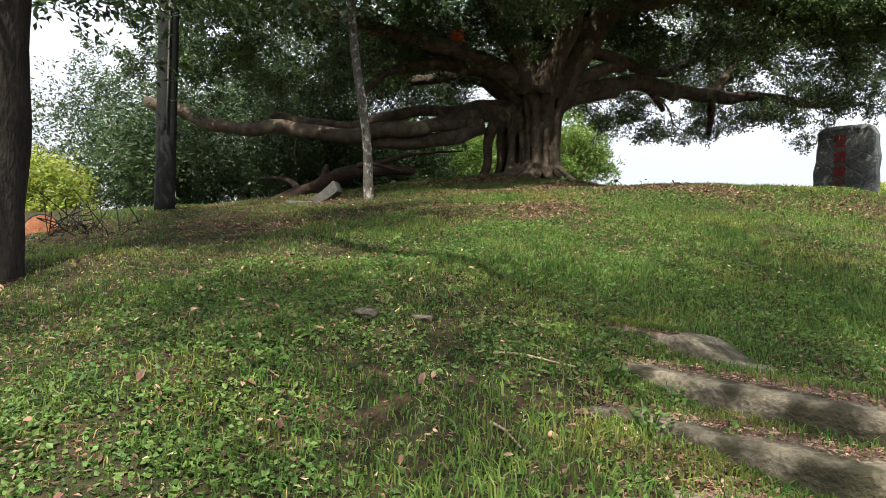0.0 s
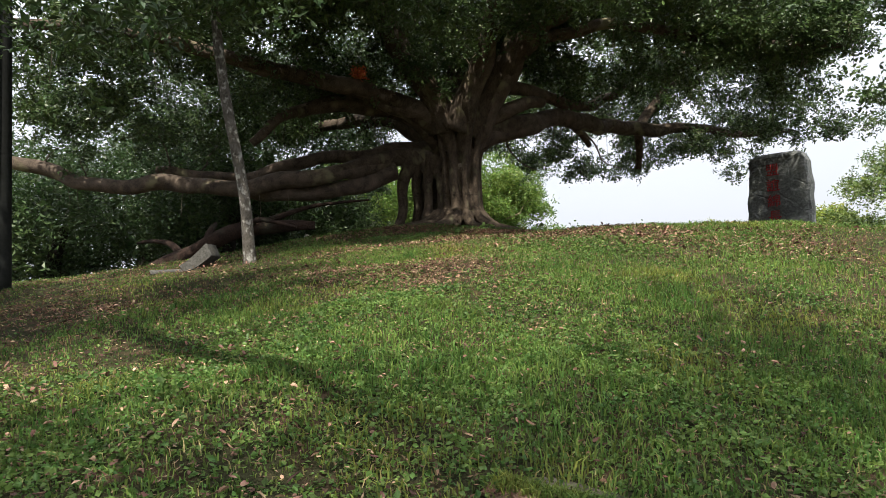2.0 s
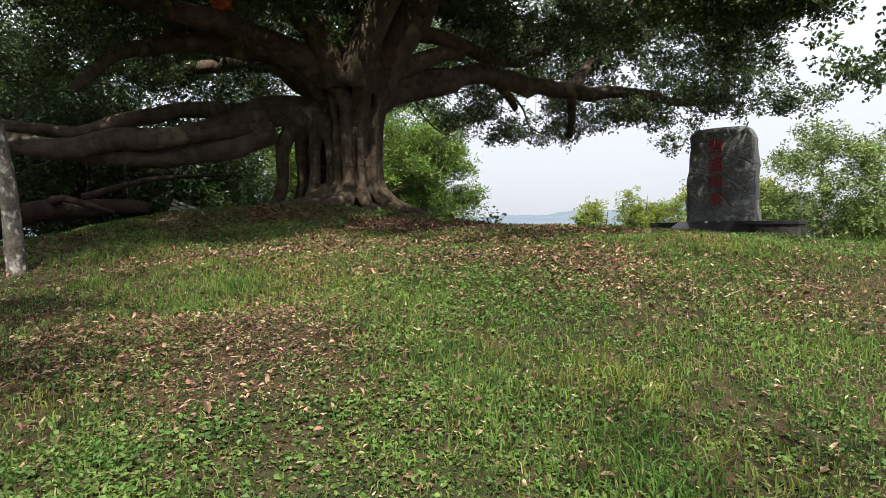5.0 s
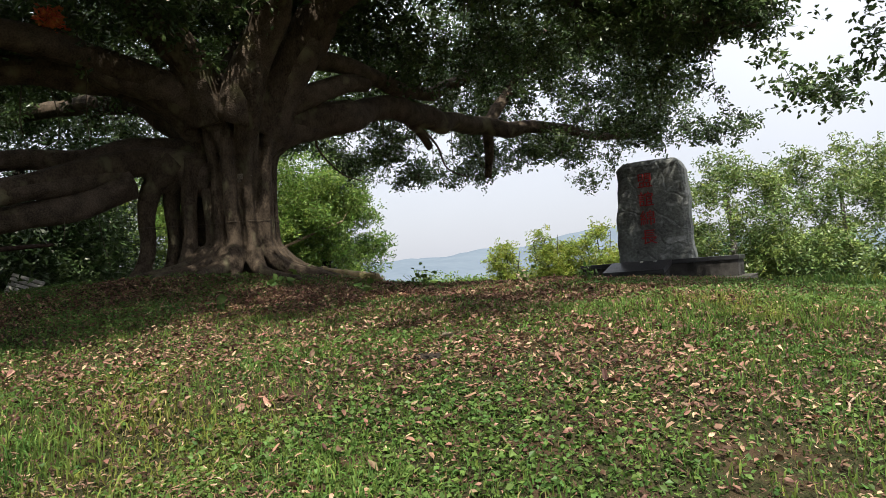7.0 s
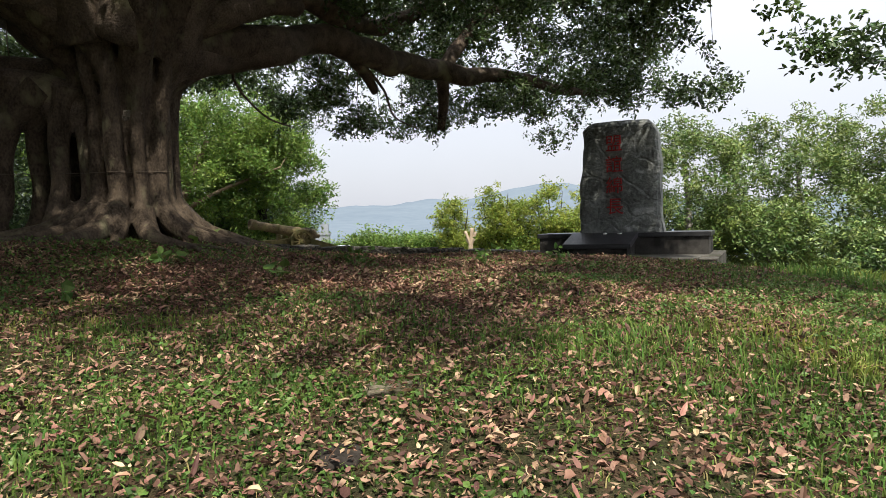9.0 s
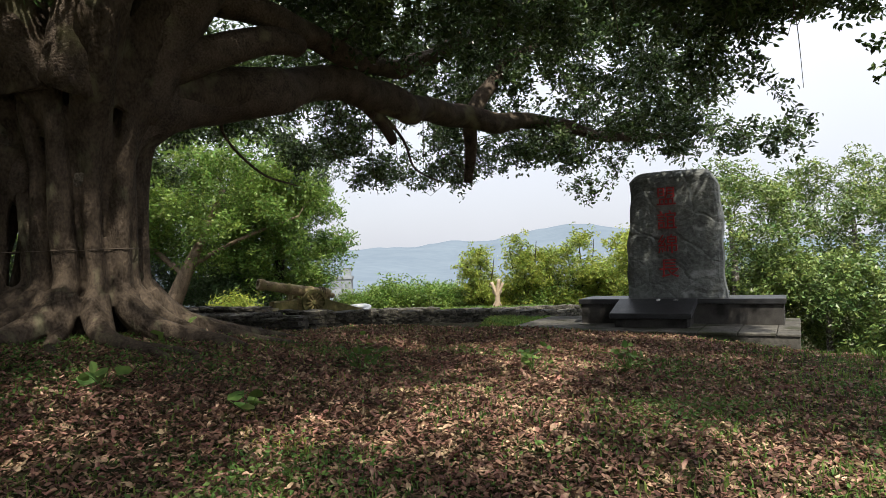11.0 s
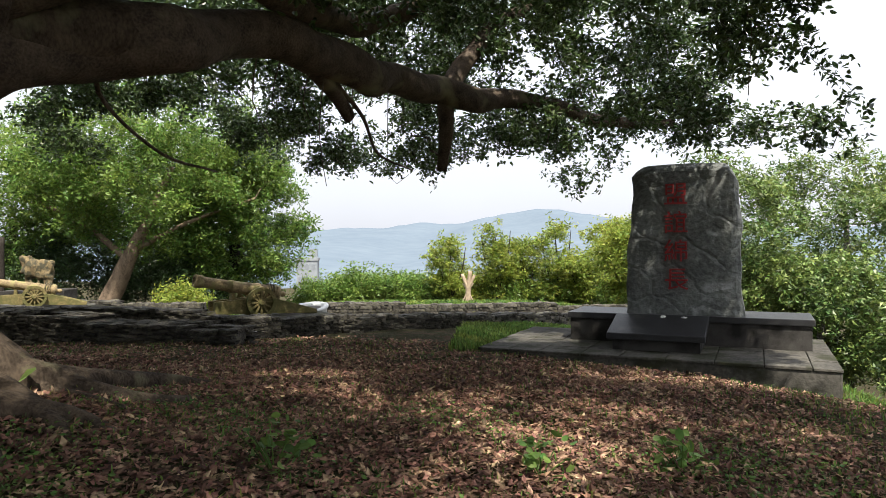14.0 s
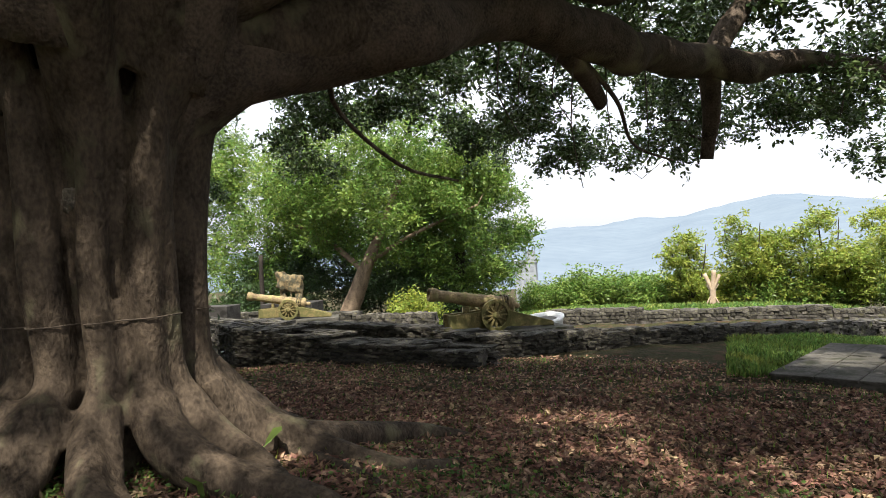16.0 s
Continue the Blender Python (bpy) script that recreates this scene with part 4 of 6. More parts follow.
# ---- cannons ----
def lathe(prof, sides=28):
    """A turned body along x; prof: rows of x, radius."""
    bm = bmesh.new()
    rings = []
    for x, r in prof:
        rings.append([bm.verts.new((x, r * math.cos(a), r * math.sin(a))) for a in (2 * math.pi * k / sides for k in range(sides))])
    for a, b in zip(rings, rings[1:]):
        for k in range(sides):
            bm.faces.new((a[k], a[(k + 1) % sides], b[(k + 1) % sides], b[k]))
    bm.faces.new(rings[0][::-1]); bm.faces.new(rings[-1])
    return bm


def wheel_parts(parent, y):
    hub = pose(0, y, 0.36)
    bm = bmesh.new()
    n, ro, ri, w = 36, 0.36, 0.275, 0.05
    rows = []
    for k in range(n):
        c, s = math.cos(2 * math.pi * k / n), math.sin(2 * math.pi * k / n)
        rows.append([bm.verts.new((r * c, yy, r * s)) for r, yy in ((ro, -w), (ro, w), (ri, w), (ri, -w))])
    for k in range(n):
        a, b = rows[k], rows[(k + 1) % n]
        for q in range(4):
            bm.faces.new((a[q], a[(q + 1) % 4], b[(q + 1) % 4], b[q]))
    rough_up(bm, 0.006, 9, y)
    wheel = part("wheel", bm, M_CANNON, parent, "ochre spoked wheel", local=hub)
    for k in range(12):
        bm = box(bmesh.new(), 0.07, 0.285, -0.028, 0.028, -0.022, 0.022, 0.006)
        part("spoke", bm, M_CANNON, wheel, local=pose(0, 0, 0, 0, 30 * k, 0))
    bm = lathe([(-0.085, 0.03), (-0.08, 0.06), (-0.05, 0.085), (0.05, 0.085), (0.08, 0.06), (0.085, 0.03)], 16)
    part("hub", bm, M_CANNON, wheel, local=pose(0, 0, 0, 0, 0, 90))
    return wheel


def cannon(m, label):
    """A replica field gun; local +x points to the muzzle, the origin lies under the axle."""
    gun = empty("cannon", m, label, "cannon", "cannons behind the dry-stone walls")
    prof = [(-0.78, 0.02), (-0.76, 0.06), (-0.7, 0.075), (-0.66, 0.05), (-0.63, 0.06), (-0.6, 0.17), (-0.56, 0.19), (-0.5, 0.19), (-0.48, 0.17), (-0.1, 0.16), (-0.08, 0.175), (-0.02, 0.175), (0.0, 0.155),
            (0.55, 0.14), (0.57, 0.155), (0.62, 0.155), (0.64, 0.135), (1.25, 0.12), (1.27, 0.14), (1.33, 0.155), (1.42, 0.16), (1.46, 0.15), (1.46, 0.09), (1.1, 0.085)]
    tilt = pose(0, 0, 0.64, 0, -11, 0)
    barrel = part("barrel", rough_up(lathe(prof), 0.008, 7), M_BARREL, gun, "weathered ochre barrel with raised bands", True, tilt)
    # black disc on the bore's floor paints the shade of a deep hole
    part("bore", lathe([(1.12, 0.084), (1.13, 0.084)], 20), M_BLACK, barrel, "black disc for the shade in the bore")
    for k, x in enumerate((-0.42, -0.36, -0.29)):
        rope = [(x + 0.01 * math.sin(3 * a), 0.19 * math.cos(a), 0.19 * math.sin(a), 0.02) for a in np.linspace(0, 6.28, 14)]
        V, F, C = tube(rope, 6, 0.15, k, 0.08)
        part("rope_coil", mesh_np("rope_coil", V, [F, C], M_STRAW, True), M_STRAW, barrel, "frayed straw-coloured rope")
    bm = prism2(0.14, [(1.05, 0.12), (1.05, 0.42), (0.15, 0.46), (-0.45, 0.42), (-1.5, 0.1), (-1.5, 0.0), (-0.5, 0.06), (0.0, 0.1)], 0.27)
    part("carriage_cheek", bm, M_CANNON, gun, "mossy ochre carriage")
    bm = prism2(-0.27, [(1.05, 0.12), (1.05, 0.42), (0.15, 0.46), (-0.45, 0.42), (-1.5, 0.1), (-1.5, 0.0), (-0.5, 0.06), (0.0, 0.1)], -0.14)
    part("carriage_cheek", bm, M_CANNON, gun, "mossy ochre carriage")
    part("transom", box(bmesh.new(), 0.3, 0.98, -0.139, 0.139, 0.16, 0.4, 0.01), M_CANNON, gun)
    part("barrel_support", prism2(-0.1, [(0.5, 0.38), (0.62, 0.38), (0.6, 0.6), (0.52, 0.6)], 0.1), M_CANNON, gun)
    part("trunnion_block", prism2(-0.22, [(-0.15, 0.4), (0.15, 0.4), (0.1, 0.55), (-0.1, 0.55)], 0.22), M_CANNON, gun)
    part("axle", lathe([(-0.44, 0.045), (0.44, 0.045)], 12), M_CANNON, gun, local=pose(0, 0, 0.36, 0, 0, 90))
    wheel_parts(gun, 0.38)
    wheel_parts(gun, -0.38)
    return gun


def prism2(y0, prof, y1):
    """A flat body from an outline in x and z, from y0 to y1, with worn edges."""
    bm = bmesh.new()
    a = [bm.verts.new((x, y0, z)) for x, z in prof]
    b = [bm.verts.new((x, y1, z)) for x, z in prof]
    bm.faces.new(a); bm.faces.new(b[::-1])
    for i in range(len(prof)):
        j = (i + 1) % len(prof)
        bm.faces.new((a[i], a[j], b[j], b[i]))
    bmesh.ops.bevel(bm, geom=list(bm.edges), offset=0.012, segments=1, affect="EDGES")
    return bm


def plinth(x, y, ang, z0, z1, sx, sy):
    bm = rough_up(box(bmesh.new(), -sx, sx, -sy, sy, z0, z1, 0.03, 2), 0.01, 4, x)
    ob = part("gun_plinth", bm, M_CONCRETE, None)
    ob.matrix_world = pose(x, y, 0, 0, 0, ang)
    return tagged(ob, "low stained concrete slab under a cannon", "plinth", "plinths of the cannons")


plinth(0.2, 26.75, 222, 4.1, 4.82, 1.75, 0.75)
cannon(pose(0.2, 26.72, 4.82, 0, 0, 222), "mossy ochre replica cannon aimed over the dry-stone sill")
plinth(-9.35, 32.0, 212, 3.5, 4.58, 1.75, 0.75)
cannon(pose(-9.35, 31.98, 4.58, 0, 0, 212), "mossy ochre replica cannon standing before the leaning tree")

# white-rimmed basin behind the near cannon
basin = empty("round_basin", pose(0.85, 28.9, 4.46, 10, -4, 0), "shallow round basin with a broad white rim", "basin")
bm = bmesh.new()
n = 40
prof = [(0.4, -0.45), (0.56, 0.3), (0.6, 0.34), (0.6, 0.38), (0.5, 0.4), (0.44, 0.36), (0.4, 0.3)]
rings = [[bm.verts.new((r * math.cos(a), r * math.sin(a), z)) for a in (2 * math.pi * k / n for k in range(n))] for r, z in prof]
for a, b in zip(rings, rings[1:]):
    for k in range(n):
        bm.faces.new((a[k], a[(k + 1) % n], b[(k + 1) % n], b[k]))
bm.faces.new(rings[0][::-1])
part("rim", bm, M_WHITE, basin, "white plaster rim", True)
bm = bmesh.new()
bmesh.ops.create_circle(bm, cap_ends=True, segments=40, radius=0.415)
part("bowl_floor", bm, M_BENCH, basin, "grey bowl floor", local=pose(0, 0, 0.315))

# stone figure on a dark block beside the far cannon
bm = bmesh.new()
for x0, x1, y0, y1, z0, z1 in ((-0.45, 0.5, -0.25, 0.25, 0.4, 1.05), (-0.62, -0.3, -0.18, 0.18, 0.6, 1.2), (-0.5, -0.36, -0.2, -0.06, -0.05, 0.5), (-0.3, -0.17, -0.22, -0.08, -0.05, 0.5),
                               (-0.06, 0.06, -0.2, -0.08, -0.05, 0.5), (-0.45, -0.3, 0.06, 0.2, -0.05, 0.5), (0.2, 0.45, -0.2, 0.2, -0.05, 0.5)):
    box(bm, x0, x1, y0, y1, z0, z1, 0.05, 2)
rough_up(bm, 0.13, 3.2, 1.0, 3)
rough_up(bm, 0.05, 9, 3)
statue = part("stone_figure", bm, M_STRAW, None, smooth=True)
fuse = statue.modifiers.new("fuse", "REMESH")
fuse.mode, fuse.voxel_size, fuse.use_smooth_shade = "VOXEL", 0.05, True
statue.matrix_world = pose(-11.0, 34.4, 4.98, 0, 0, 20) @ Matrix.Diagonal((0.95, 0.9, 1.05, 1))
tagged(statue, "straw-coloured carved stone figure on a dark block", "statue")
for x, y, sx, sy, z0, z1, label in ((-11.0, 34.4, 1.1, 0.6, 3.6, 5.0, "dark stone block under the carved figure"), (-12.6, 31.6, 0.9, 0.5, 3.8, 5.15, "dark stone block beside the far cannon")):
    ob = part("stone_block", rough_up(box(bmesh.new(), -sx, sx, -sy, sy, z0, z1, 0.03, 2), 0.012, 3, x), M_PEDESTAL, None)
    ob.matrix_world = pose(x, y, 0, 0, 0, 12)
    tagged(ob, label, "block", "stone blocks")

# ---- steps at the foot of the bank ----
rng = random.Random(21)
for k, (x, y, z, w, d) in enumerate(((7.22, 2.9, 3.2, 1.1, 0.35), (7.33, 2.3, 3.05, 2.6, 0.6), (7.36, 1.72, 2.88, 2.6, 0.6), (7.6, 1.2, 2.7, 2.6, 0.6), (7.8, 0.62, 2.52, 2.6, 0.6))):
    bm = box(bmesh.new(), 0, w, 0, d + 0.1, -0.4, 0, 0.03, 2)
    bmesh.ops.subdivide_edges(bm, edges=[e for e in bm.edges if e.calc_length() > 0.25], cuts=14, use_grid_fill=True)
    for v in bm.verts:
        v.co += noise.noise_vector(v.co * 2.2 + Vector((k * 7, 0, 0))) * 0.022 + noise.noise_vector(v.co * 9 + Vector((k * 3, 5, 0))) * 0.012
        v.co.z -= 0.07 * float(ease(0.1, 0.0, v.co.x)) + (0.16 * float(ease(0.6, 1.1, v.co.x)) if w < 2 else 0.0) + 0.015 * float(ease(0.06, 0.0, v.co.y))
    ob = part("stone_step", bm, M_STEP, None, smooth=True)
    ob.matrix_world = pose(x, y, z + (0.04, 0.055, 0.075, 0.09, 0.09)[k], -3, 1.5, (-14, -14, -8, -9, -9)[k] + rng.uniform(-1, 1))
    tagged(ob, "worn stained stone step half overgrown with grass", "step", "steps up the bank")

# ---- loose things on the bank ----
def rock(name, label, category, x, y, r, flat, mat, seed, group="", up=0.0):
    bm = bmesh.new()
    bmesh.ops.create_icosphere(bm, subdivisions=3, radius=1.0)
    for v in bm.verts:
        v.co += noise.noise_vector(v.co * 1.3 + Vector((seed, 0, 0))) * 0.35
        v.co = Vector((v.co.x * r, v.co.y * r * 0.7, max(min(v.co.z, 0.55), -0.6) * r * flat))
    ob = part(name, bm, mat, None, smooth=True)
    ob.matrix_world = pose(x, y, on_ground(x, y) + up, 0, 0, seed * 40)
    return tagged(ob, label, category, group)


rock("flat_stone", "flat grey stone bedded among fallen leaves", "stone", 6.02, 10.42, 0.17, 0.25, M_STEP, 1.0)
rock("dark_stone", "dark lump of asphalt among fallen leaves", "stone", 5.92, 9.72, 0.12, 0.35, M_DARKBARK, 2.0)
rock("field_stone", "tan field stone half sunk in grass", "stone", 5.97, 1.92, 0.13, 0.4, M_STEP, 3.0)
rock("field_stone", "tan field stone half sunk in grass", "stone", 6.3, 2.1, 0.09, 0.5, M_STEP, 4.0)
for k, (x, y, ang, ln) in enumerate(((6.9, 1.95, 20, 0.5), (7.2, 1.3, -35, 0.35), (8.2, 9.2, 60, 0.3), (4.6, 12.5, 25, 0.7), (7.6, 5.2, -20, 0.3))):
    c, s = math.cos(math.radians(ang)), math.sin(math.radians(ang))
    rows = [(x + c * q * ln, y + s * q * ln + 0.03 * math.sin(5 * q), on_ground(x + c * q * ln, y + s * q * ln) + 0.02, 0.009 - 0.005 * q) for q in (0, 0.35, 0.7, 1)]
    V, F, C = tube(rows, 6, 0.2, k, 0.06)
    o = np.array(rows[0][:3])
    ob = new("fallen_twig", mesh_np("fallen_twig", V - o, [F, C], M_PALECUT, True))
    ob.location = o
    tagged(ob, "dry fallen twig lying in the grass", "twig", "fallen twigs")

# bench beside the thin tree
bench = empty("stone_bench", pose(-0.2, 8.45, on_ground(-0.2, 8.45) - 0.26, 0, 0, 25), "grey stone bench with a raised slanting back", "bench")
part("seat", rough_up(box(bmesh.new(), -0.55, 0.4, -0.2, 0.2, 0.2, 0.29, 0.03, 2), 0.012, 4), M_BENCH, bench)
bm = bmesh.new()
a, b = [], []
for k in range(9):
    q = k / 8
    x, z = -0.05 + 0.46 * q, 0.29 + 0.36 * q**1.3
    a.append((x, z + 0.05)); b.append((x + 0.09, z - 0.06 - 0.1 * q))
part("back_slab", prism2(-0.22, a + b[::-1], 0.22), M_BENCH, bench, "slanting grey slab, curved at the top")
for x in (-0.4, 0.28):
    part("foot", rough_up(box(bmesh.new(), x - 0.1, x + 0.1, -0.16, 0.16, -0.25, 0.202, 0.02), 0.01, 5, x), M_BENCH, bench)

# dead trunk lying against the mound behind the bench
fallen = empty("fallen_log", pose(-2.4, 10.1, on_ground(-2.4, 10.1) - 0.1), "dark reddish dead trunk leaning on the mound behind the bench", "log")
V, F, C = tube([(-0.5, -0.3, -0.15, 0.24), (0.1, 0.0, 0.2, 0.2), (0.9, 0.35, 0.6, 0.17), (1.7, 0.75, 0.85, 0.14), (2.7, 1.3, 0.85, 0.09)], 14, 0.16, 9, 0.12, wander=0.25)
part("log_body", mesh_np("log_body", V, [F, C], M_DEADWOOD, True), M_DEADWOOD, fallen)
for k, rows in enumerate(([(0.7, 0.3, 0.6, 0.09), (0.3, 0.9, 1.0, 0.06), (-0.3, 1.6, 1.15, 0.03)], [(1.5, 0.65, 0.95, 0.08), (2.1, 0.4, 0.95, 0.05), (2.8, 0.5, 0.75, 0.025)], [(0.2, 0.1, 0.35, 0.09), (-0.7, 0.5, 0.7, 0.06), (-1.9, 0.8, 0.75, 0.03)], [(1.9, 0.8, 1.0, 0.06), (2.6, 1.5, 1.3, 0.04), (3.6, 1.9, 1.35, 0.02)])):
    V, F, C = tube(rows, 8, 0.15, k + 20, 0.1, wander=0.4)
    part("dead_branch", mesh_np("dead_branch", V, [F, C], M_DEADWOOD, True), M_DEADWOOD, fallen)

# utility pole
px, py = -2.9, 7.0
pole = empty("utility_pole", pose(px, py, on_ground(px, py)), "weathered utility pole, coloured dark for shade, with a thin conduit", "pole")
V, F, C = tube([(0, 0, -0.3, 0.2), (0.01, 0, 3, 0.195), (0.03, 0, 7, 0.185), (0.05, 0, 10, 0.17)], 18, 0.01, 2, 0.5)
part("shaft", mesh_np("shaft", V, [F, C], M_POLE, True), M_POLE, pole)
V, F, C = tube([(0.2, -0.14, 1.6, 0.018), (0.21, -0.13, 4, 0.018), (0.22, -0.12, 9.5, 0.018)], 8, 0, 2, 1.0)
part("conduit", mesh_np("conduit", V, [F, C], M_BENCH, True), M_BENCH, pole, "pale grey conduit")

# felled log with a fresh cut
lx, ly = -2.5, 4.4
log = empty("felled_log", pose(lx, ly, on_ground(lx, ly) - 0.22), "felled log with fresh orange cut among dead branches", "log")
V, F, C = tube([(0, 0, 0.22, 0.3), (-0.9, 0.5, 0.22, 0.28), (-2.2, 1.2, 0.2, 0.25)], 18, 0.08, 4, 0.15)
part("log_body", mesh_np("log_body", V, [F, C], M_DARKBARK, True), M_DARKBARK, log)
V, F, C = tube([(0.02, -0.01, 0.22, 0.275), (-0.03, 0.02, 0.22, 0.275)], 18, 0.08, 4, 0.15)
part("cut_face", mesh_np("cut_face", V, [F, C], M_CUTWOOD), M_CUTWOOD, log, "raw orange cut wood")
rngn = np.random.default_rng(3)
sticks = [tube([(*(p := rngn.normal(size=3) * (0.45, 0.3, 0.1) + (0.55, 0.25, 0.2)), 0.012), *((*(p + rngn.normal(size=3) * 0.15), 0.01),), (*(p + rngn.normal(size=3) * 0.35), 0.006)], 5, 0, k, 0.2) for k in range(70)]
V, F = join(sticks)
tagged(part("brush", mesh_np("brush", V, F, M_DARKBARK), M_DARKBARK, log, "dark dead brushwood"), kind="stuff")


# ---- trees ----
def tree(name, label, x, y, trunk_rows, crown, n, per, leaf, mat, bark, seed, group="", spread=0.5, base=None, hollow=0.35, extra=(), more=(), gaps=()):
    """A tree with tapered trunk, forking branches and a crown of leaf sprays. crown: centre and radii."""
    rng = np.random.default_rng(seed)
    z0 = on_ground(x, y) if base is None else base
    o = np.array([x, y, z0])
    ob = empty(name, pose(*o), label, "tree" if "tree" in name else "shrub", group)
    sk = Skeleton()
    wood = []
    for k, rows in enumerate((trunk_rows, *extra)):
        wood.append(tube(rows, 12, 0.12, seed + k, 0.2))
        sk.add(spline(rows, 0.3)[1:])
    V, F = join(wood)
    part("trunk", mesh_np("trunk", V, F, bark, True), bark, ob)
    cx, cy, cz, rx, ry, rz = crown
    pts = []
    while len(pts) < n:
        p = rng.normal(size=3)
        p *= (hollow + (1 - hollow) * rng.random() ** 0.5) / np.linalg.norm(p)
        q = np.array([cx + rx * p[0], cy + ry * p[1], cz + rz * p[2]])
        if noise.noise(Vector((*(q + o) * 0.45,)) + Vector((seed, 0, 0))) > -0.16 and q[2] > 0.15 and all(math.hypot(q[0] - hx, q[1] - hy) > hr for hx, hy, hr in gaps):
            pts.append(q)
    for mx, my, mz, ms, mn in more:
        pts += list(np.array((mx, my, mz)) + rng.normal(size=(mn, 3)) * ms * np.array((1, 1, 0.6)))
    tubes, lines = branch_out(sk, pts, rng, sides=3, step=0.55)
    V, F = join(tubes)
    tagged(part("branchwork", mesh_np("branchwork", V, F, bark), bark, ob), kind="stuff")
    V, F = leafy(lines, rng, per, spread, leaf * (1.1 if y > 8 else 1.0), droop=0.25, plain=abs(y) > 9)
    tagged(part("crown", mesh_np("crown", V, F, mat), mat, ob), kind="stuff")
    return ob


# thin mottled tree beside the bench; its crown mingles with the banyan's
tree("slender_tree", "slender tree with mottled pale bark beside the bench", 0.85, 8.75,
     [(0.05, 0.0, -0.2, 0.13), (0.03, 0, 0.1, 0.105), (0.06, -0.1, 1.0, 0.09), (0.02, -0.3, 2.0, 0.085), (-0.1, -0.4, 3.0, 0.08), (-0.15, -0.5, 4.2, 0.07), (-0.1, -0.6, 5.5, 0.05)],
     (-0.3, -0.6, 5.3, 2.6, 2.4, 1.3), 60, 220, 0.13, M_LEAF, M_PALEBARK, 31, spread=0.4)
# dark tree over the foot of the bank
# crown's unseen reach and gaps are placed to cast shade and sun patches
tree("roadside_tree", "dark-barked tree leaning over the foot of the bank", 1.3, 1.75,
     [(0.0, 0, -0.3, 0.42), (0.0, 0, 0.2, 0.36), (0.06, 0.05, 2.0, 0.33), (0.15, 0.05, 4.0, 0.3), (0.3, 0.0, 6.0, 0.22), (0.6, 0, 8.0, 0.1)],
     (3.6, -1.6, 6.3, 6.8, 4.6, 2.2), 130, 190, 0.13, M_LEAF_DARK, M_DARKBARK, 32, spread=0.45,
     extra=([(0.15, 0.05, 4.0, 0.2), (2.0, 0.3, 5.0, 0.15), (4.5, -1.0, 5.9, 0.11), (8.0, -2.5, 6.3, 0.06)], [(0.1, 0.05, 3.4, 0.16), (1.0, 1.6, 4.2, 0.1), (2.2, 3.2, 4.7, 0.06)], [(0.15, 0, 4.6, 0.16), (-1.5, 1.5, 5.4, 0.1), (-2.6, 2.6, 5.4, 0.06)]),
     more=((1.2, 2.2, 4.4, 0.7, 16), (2.2, 3.3, 4.9, 0.7, 12), (-1.6, 1.7, 5.1, 0.8, 14), (-2.8, 2.8, 5.2, 0.7, 12), (0.3, 1.0, 3.6, 0.5, 8), (9.0, 0.6, 6.3, 0.6, 14), (8.2, -1.6, 6.3, 0.8, 10)), gaps=((6.2, 0.5, 1.9), (5.2, 1.8, 1.2), (4.8, -2.0, 1.0)))
# trees behind the guns
tree("leaning_tree", "broad green tree with a leaning grey-brown trunk", -12.2, 40.0,
     [(-0.3, 0, -0.6, 0.75), (-0.05, 0, 0.4, 0.5), (0.6, 0.1, 1.8, 0.42), (1.3, 0.1, 3.2, 0.36), (2.2, 0.3, 5.0, 0.2), (3.2, 0.6, 7.5, 0.12)],
     (2.0, 1.5, 7.5, 6.8, 5.0, 4.0), 380, 200, 0.2, M_LEAF_MID, M_TANBARK, 41, spread=0.45, extra=([(1.3, 0.1, 3.2, 0.16), (-0.8, 0.2, 4.8, 0.11), (-3.4, 0.4, 6.0, 0.06)], [(1.5, 0.1, 3.6, 0.14), (4.0, 0.6, 4.9, 0.09), (7.0, 1.0, 6.0, 0.05)], [(-0.5, 0.2, -0.4, 0.12), (-0.2, 0.1, 0.6, 0.1), (0.3, 0.05, 1.6, 0.08)], [(0.6, -0.3, -0.4, 0.1), (0.45, -0.2, 0.6, 0.09), (0.6, 0, 1.7, 0.08)]))
tree("broad_tree", "broad dense green tree with low branches", -7.6, 43.5,
     [(0, 0, -0.5, 0.4), (0, 0, 1.0, 0.32), (0.3, 0, 3.0, 0.28), (0.5, 0, 6.0, 0.16)],
     (0.4, 0.5, 5.0, 3.5, 3.4, 4.2), 240, 210, 0.2, M_LEAF_MID, M_DARKBARK, 42, spread=0.42)
tree("broad_tree", "tall green tree behind the stone figure", -19.0, 43.0,
     [(0, 0, -0.5, 0.4), (0, 0, 2.0, 0.3), (0.3, 0, 6.0, 0.2)],
     (0.0, 0, 7.4, 5.4, 4.0, 6.0), 260, 210, 0.21, M_LEAF_MID, M_DARKBARK, 43, spread=0.5)
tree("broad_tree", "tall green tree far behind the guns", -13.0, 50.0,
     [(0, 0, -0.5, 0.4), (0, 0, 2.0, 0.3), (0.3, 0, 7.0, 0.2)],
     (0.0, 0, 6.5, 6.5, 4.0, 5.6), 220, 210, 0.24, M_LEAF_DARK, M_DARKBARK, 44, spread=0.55)
